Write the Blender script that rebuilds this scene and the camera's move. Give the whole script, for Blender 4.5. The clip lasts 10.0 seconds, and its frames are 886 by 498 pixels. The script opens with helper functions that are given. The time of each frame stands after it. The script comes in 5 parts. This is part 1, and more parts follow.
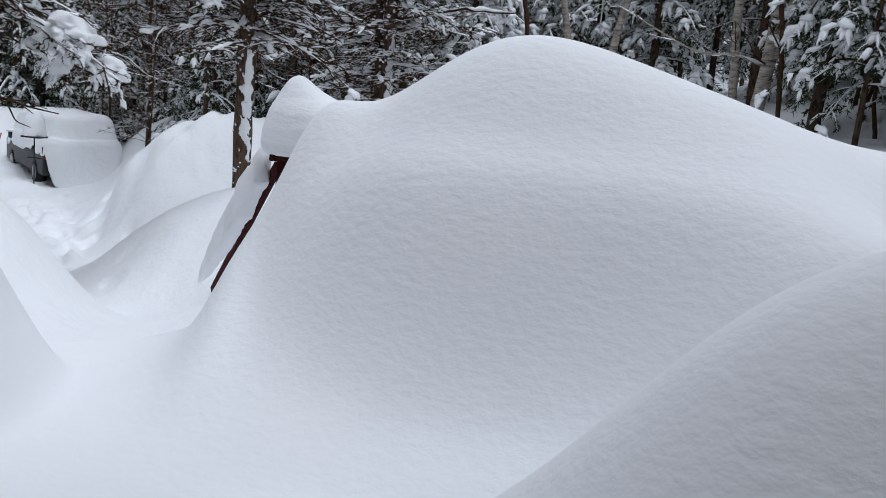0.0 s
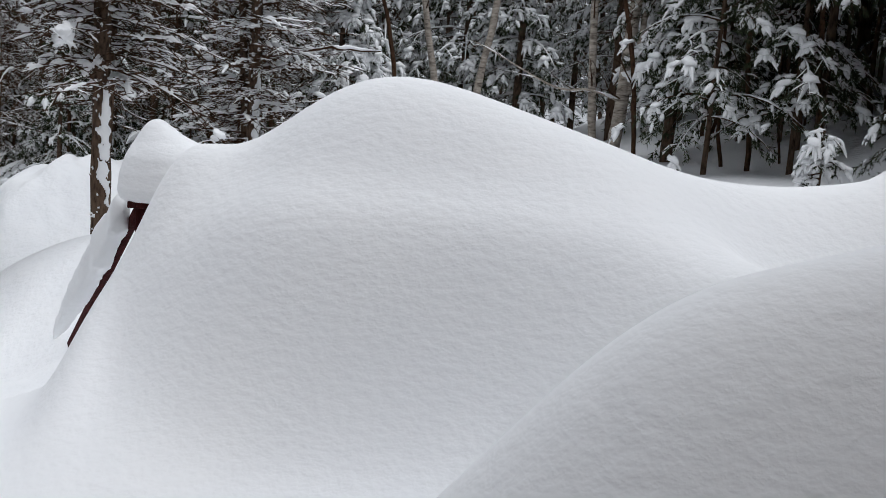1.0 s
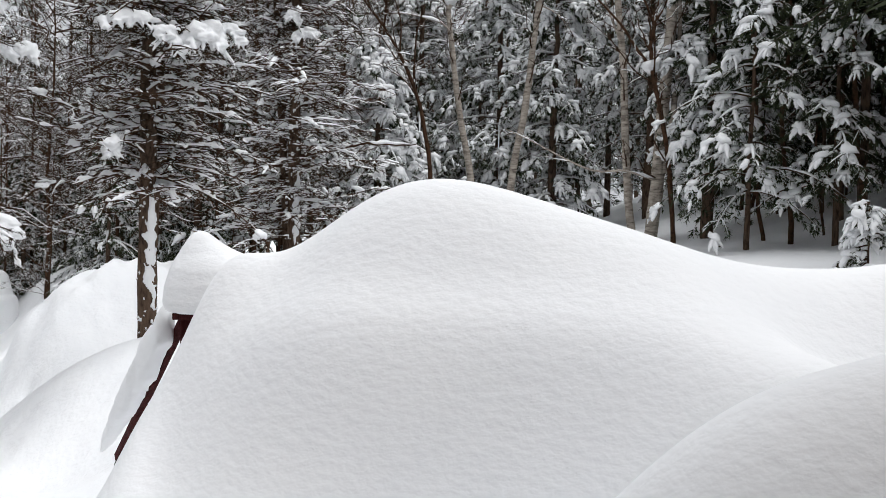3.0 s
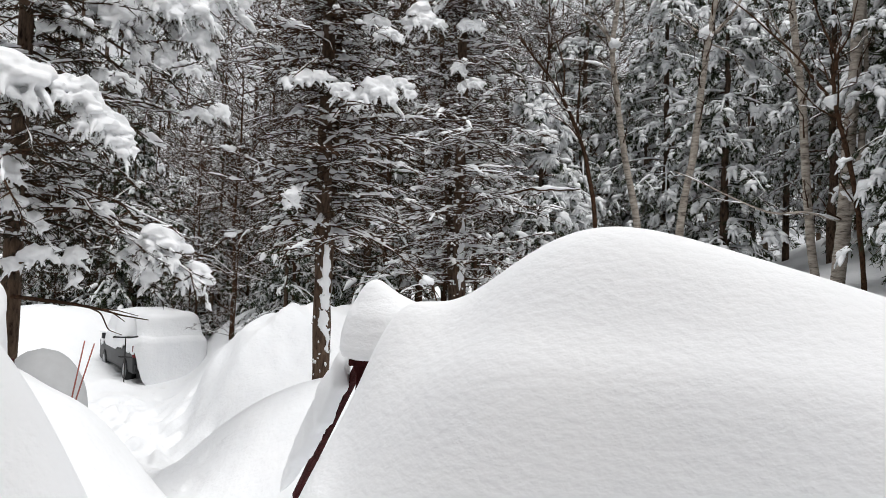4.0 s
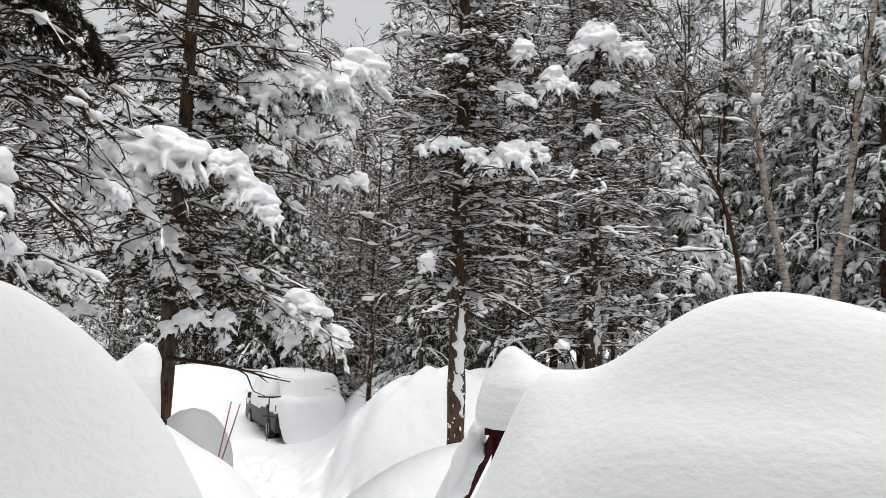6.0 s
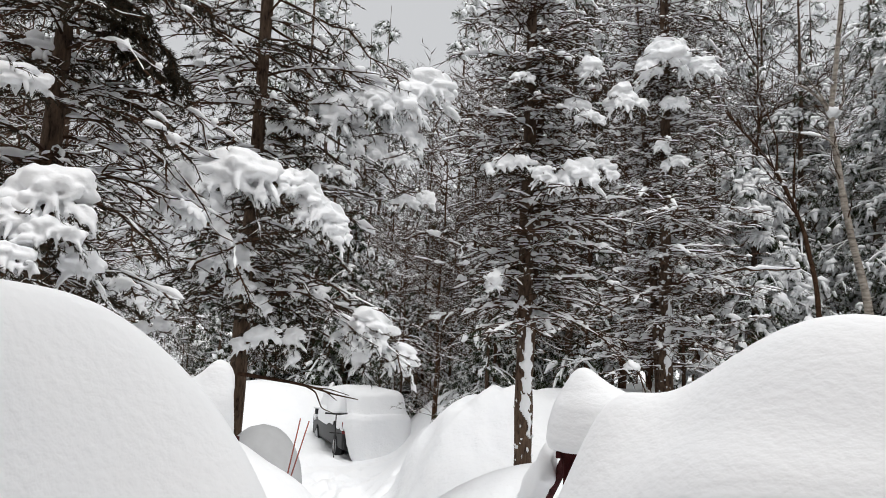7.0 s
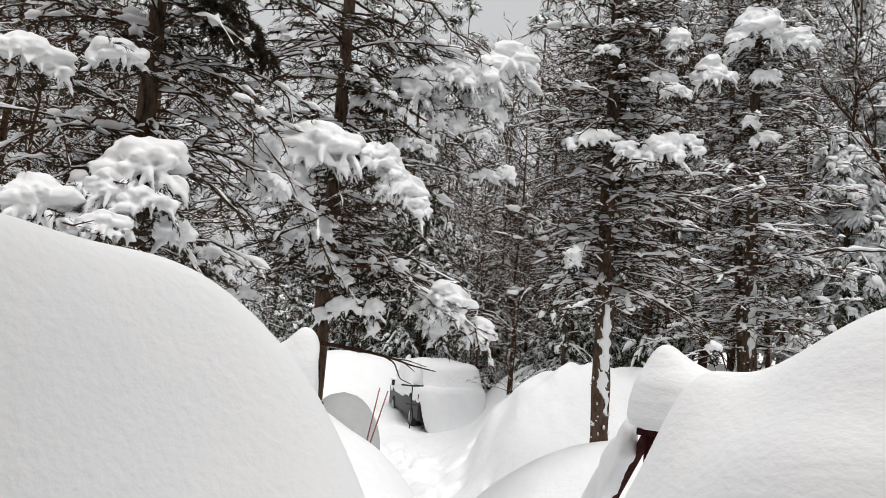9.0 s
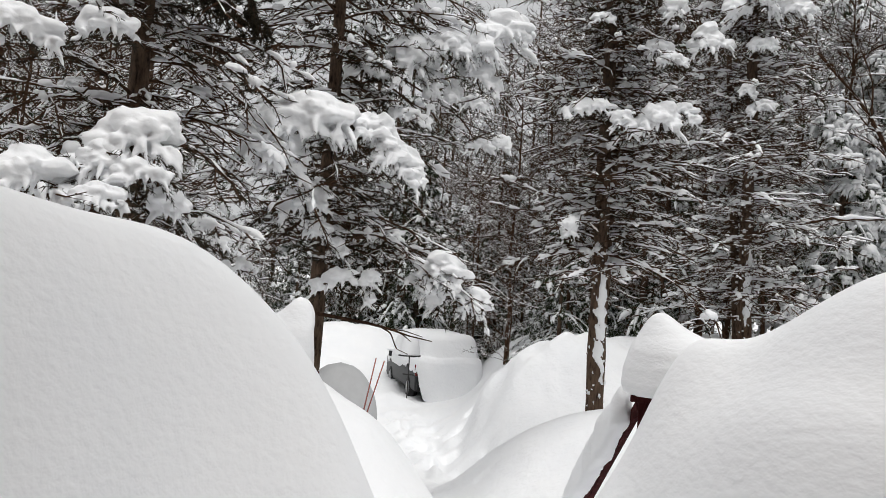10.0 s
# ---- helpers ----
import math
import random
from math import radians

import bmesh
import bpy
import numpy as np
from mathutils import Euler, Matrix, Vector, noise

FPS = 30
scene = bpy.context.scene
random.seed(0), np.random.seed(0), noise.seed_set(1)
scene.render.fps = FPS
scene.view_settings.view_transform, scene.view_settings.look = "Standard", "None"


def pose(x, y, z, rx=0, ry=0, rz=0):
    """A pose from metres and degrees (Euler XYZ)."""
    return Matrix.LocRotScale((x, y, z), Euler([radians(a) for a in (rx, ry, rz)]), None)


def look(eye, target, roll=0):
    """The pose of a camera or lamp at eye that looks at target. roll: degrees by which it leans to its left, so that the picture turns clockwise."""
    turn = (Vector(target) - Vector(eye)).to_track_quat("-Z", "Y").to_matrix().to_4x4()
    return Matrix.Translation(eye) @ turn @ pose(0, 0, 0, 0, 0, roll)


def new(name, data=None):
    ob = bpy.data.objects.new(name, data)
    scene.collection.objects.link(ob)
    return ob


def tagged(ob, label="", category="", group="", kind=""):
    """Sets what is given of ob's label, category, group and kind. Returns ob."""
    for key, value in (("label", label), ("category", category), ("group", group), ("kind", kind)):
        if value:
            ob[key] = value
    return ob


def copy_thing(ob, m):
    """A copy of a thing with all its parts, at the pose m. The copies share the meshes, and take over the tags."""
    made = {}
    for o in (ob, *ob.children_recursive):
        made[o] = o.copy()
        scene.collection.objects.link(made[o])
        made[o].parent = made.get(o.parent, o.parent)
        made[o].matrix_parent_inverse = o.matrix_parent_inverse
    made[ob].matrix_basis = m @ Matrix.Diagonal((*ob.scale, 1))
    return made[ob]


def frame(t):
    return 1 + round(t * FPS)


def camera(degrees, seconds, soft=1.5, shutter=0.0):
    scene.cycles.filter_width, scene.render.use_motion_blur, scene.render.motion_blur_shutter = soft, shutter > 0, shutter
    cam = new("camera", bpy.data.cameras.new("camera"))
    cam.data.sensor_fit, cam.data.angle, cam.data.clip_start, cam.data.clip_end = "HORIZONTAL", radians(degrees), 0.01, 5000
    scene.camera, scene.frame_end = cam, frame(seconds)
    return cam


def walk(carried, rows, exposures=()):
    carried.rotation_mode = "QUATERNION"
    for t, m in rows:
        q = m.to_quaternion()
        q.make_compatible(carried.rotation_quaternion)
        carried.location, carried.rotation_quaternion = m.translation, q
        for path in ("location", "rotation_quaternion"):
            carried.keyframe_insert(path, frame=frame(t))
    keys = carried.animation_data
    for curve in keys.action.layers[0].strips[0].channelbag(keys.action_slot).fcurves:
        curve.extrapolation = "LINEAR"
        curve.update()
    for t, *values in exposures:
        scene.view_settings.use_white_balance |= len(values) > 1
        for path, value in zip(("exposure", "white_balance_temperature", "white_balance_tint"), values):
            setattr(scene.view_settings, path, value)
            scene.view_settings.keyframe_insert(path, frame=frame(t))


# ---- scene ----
FOV = 57.6
cam = camera(FOV, 10.0, soft=0.5)
EYE = 3.0
SKY, SUN = 0.055, 2.35
# seconds, x, y, z from the first eye, yaw, pitch, roll
ROWS = [
    (0.0, 0.0000, 0.0000, 0.0000, 0.100, -9.499, -5.429),
    (0.5, 0.0109, 0.0107, 0.0076, -3.458, -8.001, -4.394),
    (1.0, 0.0164, 0.0090, 0.0200, -8.953, -6.268, -4.227),
    (1.5, 0.0235, 0.0021, 0.0230, -12.285, -4.673, -3.551),
    (2.0, 0.0270, 0.0037, 0.0342, -12.923, -3.288, -2.990),
    (3.5, -0.0025, 0.0433, 0.0883, -0.128, 1.118, -1.143),
    (4.0, -0.0185, 0.0505, 0.0909, 5.254, 2.448, -1.626),
    (4.5, -0.0185, 0.0508, 0.0971, 7.659, 3.263, -1.809),
    (5.0, -0.0228, 0.0574, 0.1015, 9.652, 4.413, -2.067),
    (5.5, -0.0251, 0.0764, 0.1047, 12.116, 5.637, -1.911),
    (7.0, -0.0579, 0.1023, 0.1146, 19.313, 7.649, -2.650),
    (7.5, -0.0606, 0.1026, 0.1166, 20.873, 8.007, -2.731),
    (8.0, -0.0649, 0.0991, 0.1133, 22.061, 7.842, -3.092),
    (8.5, -0.0705, 0.0923, 0.1094, 23.453, 6.957, -3.948),
    (9.0, -0.0748, 0.0848, 0.1004, 24.633, 5.596, -4.195),
    (9.5, -0.0762, 0.0892, 0.0956, 25.142, 4.303, -4.181),
    (10.0, -0.0691, 0.0924, 0.0939, 24.409, 3.564, -3.902),
]
EXPOSURES = [(0.0, -0.43, 5700.0, 10.0), (1.0, -0.30, 6050.0, 10.0), (2.0, -0.10, 6150.0, 10.0), (3.5, 0.06, 6320.0, 10.0), (5.5, 0.06, 6400.0, 10.0), (7.5, 0.02, 6400.0, 10.0), (9.0, 0.0, 6500.0, 10.0), (10.0, -0.1, 6450.0, 10.0)]
walk(cam, [(t, pose(x, y, EYE + z, 90 + pitch, roll, yaw)) for t, x, y, z, yaw, pitch, roll in ROWS], EXPOSURES)

# ---- daylight: overcast sky, a weak broad sun high to the right ----
SUN_EL, SUN_AZ = 73.0, 130.0          # degrees; azimuth from +y towards +x
world = bpy.data.worlds.new("overcast_sky")
scene.world = world
world.use_nodes = True
wn = world.node_tree
wn.nodes.clear()
sky = wn.nodes.new("ShaderNodeTexSky")
sky.sky_type, sky.sun_disc = "NISHITA", False
sky.sun_elevation, sky.sun_rotation = radians(SUN_EL), radians(SUN_AZ)
sky.air_density, sky.dust_density, sky.ozone_density = 1.0, 6.0, 0.6
wash = wn.nodes.new("ShaderNodeHueSaturation")
wash.inputs["Saturation"].default_value = 0.12
back = wn.nodes.new("ShaderNodeBackground")
back.inputs["Strength"].default_value = SKY
wout = wn.nodes.new("ShaderNodeOutputWorld")
wn.links.new(sky.outputs[0], wash.inputs["Color"])
cloud = wn.nodes.new("ShaderNodeMixRGB")                 # an even cloud deck over the clear sky
cloud.inputs[0].default_value = 0.85
cloud.inputs[2].default_value = (12.3, 12.4, 12.55, 1)
wn.links.new(wash.outputs[0], cloud.inputs[1])
wn.links.new(cloud.outputs[0], back.inputs[0])
wn.links.new(back.outputs[0], wout.inputs[0])
sun = new("sun", bpy.data.lights.new("sun", "SUN"))
sun.data.energy, sun.data.angle, sun.data.color = SUN, radians(45), (1.0, 0.98, 0.955)
sun_way = Vector((math.sin(radians(SUN_AZ)) * math.cos(radians(SUN_EL)), math.cos(radians(SUN_AZ)) * math.cos(radians(SUN_EL)), math.sin(radians(SUN_EL))))
sun.matrix_world = look(sun_way * 50, (0, 0, 0))


# ---- materials ----
def material(name, rough=0.7, metal=0.0):
    m = bpy.data.materials.new(name)
    m.use_nodes = True
    bsdf = m.node_tree.nodes["Principled BSDF"]
    bsdf.inputs["Roughness"].default_value, bsdf.inputs["Metallic"].default_value = rough, metal
    return m, m.node_tree, bsdf


def noise_node(nt, scale, detail=4.0, rough=0.55, stretch=None):
    co = nt.nodes.new("ShaderNodeTexCoord")
    tex = nt.nodes.new("ShaderNodeTexNoise")
    tex.inputs["Scale"].default_value, tex.inputs["Detail"].default_value, tex.inputs["Roughness"].default_value = scale, detail, rough
    if stretch:
        mp = nt.nodes.new("ShaderNodeMapping")
        mp.inputs["Scale"].default_value = stretch
        nt.links.new(co.outputs["Object"], mp.inputs[0])
        nt.links.new(mp.outputs[0], tex.inputs["Vector"])
    else:
        nt.links.new(co.outputs["Object"], tex.inputs["Vector"])
    return tex


def ramp(nt, source, stops):
    r = nt.nodes.new("ShaderNodeValToRGB")
    el = r.color_ramp.elements
    el[0].position, el[0].color = stops[0][0], (*stops[0][1], 1)
    el[1].position, el[1].color = stops[-1][0], (*stops[-1][1], 1)
    for p, c in stops[1:-1]:
        e = el.new(p)
        e.color = (*c, 1)
    nt.links.new(source, r.inputs[0])
    return r.outputs[0]


def bump(nt, source, bsdf, strength, distance, after=None):
    b = nt.nodes.new("ShaderNodeBump")
    b.inputs["Strength"].default_value, b.inputs["Distance"].default_value = strength, distance
    nt.links.new(source, b.inputs["Height"])
    if after:
        nt.links.new(after.outputs[0], b.inputs["Normal"])
    nt.links.new(b.outputs[0], bsdf.inputs["Normal"])
    return b


def snow_material(name, dimple, grain, lumps=0.0):
    m, nt, b = material(name, 0.65)
    tint = noise_node(nt, 1.3, 3)
    nt.links.new(ramp(nt, tint.outputs[0], [(0.3, (0.89, 0.90, 0.915)), (0.7, (0.93, 0.935, 0.94))]), b.inputs["Base Color"])
    b.inputs["Specular IOR Level"].default_value = 0.25
    soft = noise_node(nt, 24.0, 2.5, 0.5, (0.85, 1.0, 1.3))
    one = bump(nt, soft.outputs[0], b, 1.0, dimple)
    if lumps:
        wide = noise_node(nt, 2.6, 4, 0.6)
        two = bump(nt, wide.outputs[0], b, 1.0, lumps)
        nt.links.new(two.outputs[0], one.inputs["Normal"])
        nt.links.new(one.outputs[0], b.inputs["Normal"])
    fine = noise_node(nt, 160.0, 3, 0.6)
    bump(nt, fine.outputs[0], b, 1.0, grain, one)
    return m


def bark_material(name, dark, light, scale, stretch):
    m, nt, b = material(name, 0.95)
    b.inputs["Specular IOR Level"].default_value = 0.15
    t = noise_node(nt, scale, 6, 0.65, stretch)
    nt.links.new(ramp(nt, t.outputs[0], [(0.33, dark), (0.46, tuple((d + l) / 2 for d, l in zip(dark, light))), (0.68, light)]), b.inputs["Base Color"])
    bump(nt, t.outputs[0], b, 1.0, 0.02)
    return m


def needle_material(name, dark, light):
    m, nt, b = material(name, 0.7)
    b.inputs["Specular IOR Level"].default_value = 0.2
    g = nt.nodes.new("ShaderNodeNewGeometry")
    nt.links.new(ramp(nt, g.outputs["Random Per Island"], [(0.0, dark), (1.0, light)]), b.inputs["Base Color"])
    return m


SNOW = snow_material("snow_dimpled", 0.0052, 0.0006)
SNOW_SOFT = snow_material("snow_soft", 0.005, 0.001, 0.045)
SNOW_TREE = snow_material("snow_on_boughs", 0.006, 0.001)
BARK = bark_material("spruce_bark", (0.018, 0.010, 0.007), (0.155, 0.104, 0.072), 9.0, (3, 3, 0.8))
TWIG = bark_material("twig_bark", (0.017, 0.0085, 0.0046), (0.090, 0.048, 0.027), 20.0, (1, 1, 1))
BIRCH = bark_material("birch_bark", (0.10, 0.08, 0.065), (0.56, 0.50, 0.43), 7.0, (0.8, 0.8, 3.2))
NEEDLE = needle_material("spruce_needles", (0.011, 0.0085, 0.0046), (0.044, 0.034, 0.017))
NEEDLE_GREEN = needle_material("hemlock_needles", (0.012, 0.018, 0.008), (0.050, 0.062, 0.027))
RED = bark_material("red_stained_wood", (0.030, 0.007, 0.007), (0.062, 0.013, 0.013), 14.0, (2, 2, 0.3))
ORANGE = material("orange_plastic", 0.45)[0]
ORANGE.node_tree.nodes["Principled BSDF"].inputs["Base Color"].default_value = (0.30, 0.085, 0.06, 1)


def plain(name, colour, rough, metal=0.0, grime=0.35):
    m, nt, b = material(name, rough, metal)
    t = noise_node(nt, 7.0, 5, 0.6)
    nt.links.new(ramp(nt, t.outputs[0], [(0.3, tuple(c * (1 - grime) for c in colour)), (0.7, colour)]), b.inputs["Base Color"])
    return m


PAINT = plain("dark_car_paint", (0.018, 0.019, 0.021), 0.55)
RUBBER = plain("tyre_rubber", (0.02, 0.02, 0.021), 0.85)
STEEL = plain("wheel_alloy", (0.32, 0.33, 0.34), 0.35, 0.9)
GLASS = plain("dark_tinted_glass", (0.02, 0.022, 0.025), 0.08)
LAMP_RED = plain("tail_lamp_red", (0.22, 0.02, 0.018), 0.25)
IRON = plain("black_iron", (0.025, 0.023, 0.022), 0.6)
SIDING = plain("brown_siding", (0.16, 0.105, 0.075), 0.8)
COVER = plain("grey_cover_cloth", (0.52, 0.525, 0.53), 0.85, 0.0, 0.12)
ROOF = plain("roof_shingle", (0.09, 0.085, 0.085), 0.9)
BOARD = plain("weathered_deck_board", (0.17, 0.08, 0.06), 0.85)


# ---- mesh helpers ----
def smooth(ob):
    ob.data.polygons.foreach_set("use_smooth", [True] * len(ob.data.polygons))
    return ob


def part(name, bm, mat, parent=None, label="", shade=True):
    me = bpy.data.meshes.new(name)
    bm.to_mesh(me)
    bm.free()
    me.materials.append(mat)
    ob = new(name, me)
    if shade:
        smooth(ob)
    if parent:
        ob.parent = parent
    if label:
        ob["label"] = label
    return ob


class Soup:
    """Collects vertices and faces as arrays."""

    def __init__(self):
        self.v, self.f, self.n = [], {3: [], 4: []}, 0

    def add(self, verts, faces):
        if len(verts) == 0:
            return
        self.v.append(np.asarray(verts, np.float32).reshape(-1, 3))
        self.f[faces.shape[1]].append(faces + self.n)
        self.n += len(self.v[-1])

    def object(self, name, mat, parent=None, label="", shade=True):
        me = bpy.data.meshes.new(name)
        v = np.concatenate(self.v)
        tri = np.concatenate(self.f[3]) if self.f[3] else np.zeros((0, 3), int)
        quad = np.concatenate(self.f[4]) if self.f[4] else np.zeros((0, 4), int)
        me.vertices.add(len(v))
        me.vertices.foreach_set("co", v.ravel())
        loops = np.concatenate([quad.ravel(), tri.ravel()]).astype(np.int32)
        me.loops.add(len(loops))
        me.loops.foreach_set("vertex_index", loops)
        starts = np.concatenate([np.arange(len(quad)) * 4, len(quad) * 4 + np.arange(len(tri)) * 3]).astype(np.int32)
        me.polygons.add(len(starts))
        me.polygons.foreach_set("loop_start", starts)
        me.polygons.foreach_set("use_smooth", np.full(len(starts), shade))
        me.update(calc_edges=True)
        me.validate()
        me.materials.append(mat)
        ob = new(name, me)
        if parent:
            ob.parent = parent
        if label:
            ob["label"] = label
        return ob


RING = [np.array([(math.cos(a), math.sin(a)) for a in np.arange(k) * 2 * math.pi / k]) for k in range(3, 13)]
DOME = np.array([(-0.75, -0.25), (0.75, -0.25), (1.0, 0.25), (0.5, 0.9), (-0.5, 0.9), (-1.0, 0.25)])
DOME_LOW = np.array([(-0.9, -0.15), (0.9, -0.15), (0.0, 0.95)])


def unit(a):
    return a / np.maximum(np.linalg.norm(a, axis=-1, keepdims=True), 1e-9)


def sweep(soup, P, W, Hh, prof, upright=False):
    """Sweeps a profile along n lines P (n, k, 3); W and Hh (n, k) scale it across and upward."""
    if len(P) == 0:
        return
    n, k, _ = P.shape
    t = unit(np.gradient(P, axis=1))
    ref = np.where(np.abs(t[..., 2:3]) > 0.93, np.array([1.0, 0, 0]), np.array([0, 0, 1.0]))
    side = unit(np.cross(t, ref))
    nrm = np.cross(side, t)
    if upright:
        nrm = np.broadcast_to(np.array([0, 0, 1.0]), nrm.shape)
    m = len(prof)
    v = P[:, :, None] + W[:, :, None, None] * prof[:, 0][:, None] * side[:, :, None] + Hh[:, :, None, None] * prof[:, 1][:, None] * nrm[:, :, None]
    i = np.arange(k - 1)[:, None] * m
    j = np.arange(m)[None, :]
    j2 = (j + 1) % m
    q = np.stack([i + j, i + j2, i + m + j2, i + m + j], -1).reshape(-1, 4)
    soup.add(v, (q[None] + (np.arange(n) * k * m)[:, None, None]).reshape(-1, 4))


def ball(sub):
    bm = bmesh.new()
    bmesh.ops.create_icosphere(bm, subdivisions=sub, radius=1)
    v = np.array([x.co[:] for x in bm.verts])
    f = np.array([[x.index for x in p.verts] for p in bm.faces])
    bm.free()
    return v, f


BALLS = {s: ball(s) for s in (1, 2, 3)}


def blobs(soup, C, A, S, rng, sub=2, fingers=0.3):
    """Lumps of snow: centres C, heading A (n, 3), sizes S (n, 3: along, across, up); flat below, with fingered edges."""
    if len(C) == 0:
        return
    d, f = BALLS[sub]
    n = len(C)
    phi = np.arctan2(d[:, 1], d[:, 0])[None]
    ph = rng.uniform(0, 6.28, (n, 6))
    r = 1 + 0.13 * np.sin(3 * d[None, :, 0] * 2 + ph[:, :1]) + 0.12 * np.sin(5 * d[None, :, 1] + ph[:, 1:2]) + 0.08 * np.sin(7 * d[None, :, 2] + 4 * d[None, :, 0] + ph[:, 2:3])
    low = np.clip(0.35 - d[None, :, 2], 0, 1)
    r = r * (1 + fingers * low * (np.sin(5 * phi + ph[:, 3:4]) + 0.6 * np.sin(9 * phi + ph[:, 4:5])))
    v = d[None] * r[..., None]
    v[..., 2] = np.where(v[..., 2] < 0, v[..., 2] * 0.45, v[..., 2])
    v = v * S[:, None, :]
    ax = unit(A)
    sd = unit(np.cross(ax, np.array([0, 0, 1.0])) + np.array([1e-6, 0, 0]))
    up = np.cross(sd, ax)
    w = C[:, None] + v[..., :1] * ax[:, None] + v[..., 1:2] * sd[:, None] + v[..., 2:3] * up[:, None]
    soup.add(w, (f[None] + (np.arange(n) * len(d))[:, None, None]).reshape(-1, 3))


def spikes(soup, P, T, n, length, width, rng, spread=0.9):
    """n needle blades at random along each of the lines P, leaning forward along T."""
    if len(P) == 0:
        return
    k = P.shape[1]
    s = rng.uniform(0.05, 1.0, (len(P), n)) * (k - 1)
    i = np.minimum(s.astype(int), k - 2)
    w = (s - i)[..., None]
    rows = np.arange(len(P))[:, None]
    c = P[rows, i] * (1 - w) + P[rows, i + 1] * w
    t = unit(P[rows, i + 1] - P[rows, i])
    o = rng.normal(size=c.shape)
    o = unit(o - (o * t).sum(-1, keepdims=True) * t)
    go = unit(t + o * spread) * (length * rng.uniform(0.7, 1.3, (len(P), n, 1)))
    across = unit(np.cross(go, rng.normal(size=c.shape))) * width * 0.5
    v = np.stack([c - across, c + across, c + go], 2)
    soup.add(v, np.arange(v.shape[0] * v.shape[1] * 3).reshape(-1, 3))


# ---- ground: one sheet of snow with banks, a trodden path and a rising wood floor ----
def step(v, width):
    return 1 / (1 + np.exp(-np.clip(v / width, -30, 30)))


def gauss(x, y, cx, cy, h, sx, sy, a=0.0):
    u, v = (x - cx) * math.cos(a) + (y - cy) * math.sin(a), -(x - cx) * math.sin(a) + (y - cy) * math.cos(a)
    return h * np.exp(-(u / sx) ** 2 - (v / sy) ** 2)


def rough(x, y, s, seed):
    r = np.random.default_rng(seed)
    z = np.zeros_like(x)
    for k in range(7):
        a, p, f = r.uniform(0, 6.28), r.uniform(0, 6.28), s * r.uniform(0.6, 1.8)
        z = z + np.sin((x * math.cos(a) + y * math.sin(a)) * f + p) / 7 ** 0.5
    return z


PRINTS = [(random.Random(k).uniform(0, 1), random.Random(k + 500).gauss(0, 0.55), random.Random(k + 900).uniform(0.07, 0.2), random.Random(k + 300).uniform(0.09, 0.2)) for k in range(90)]


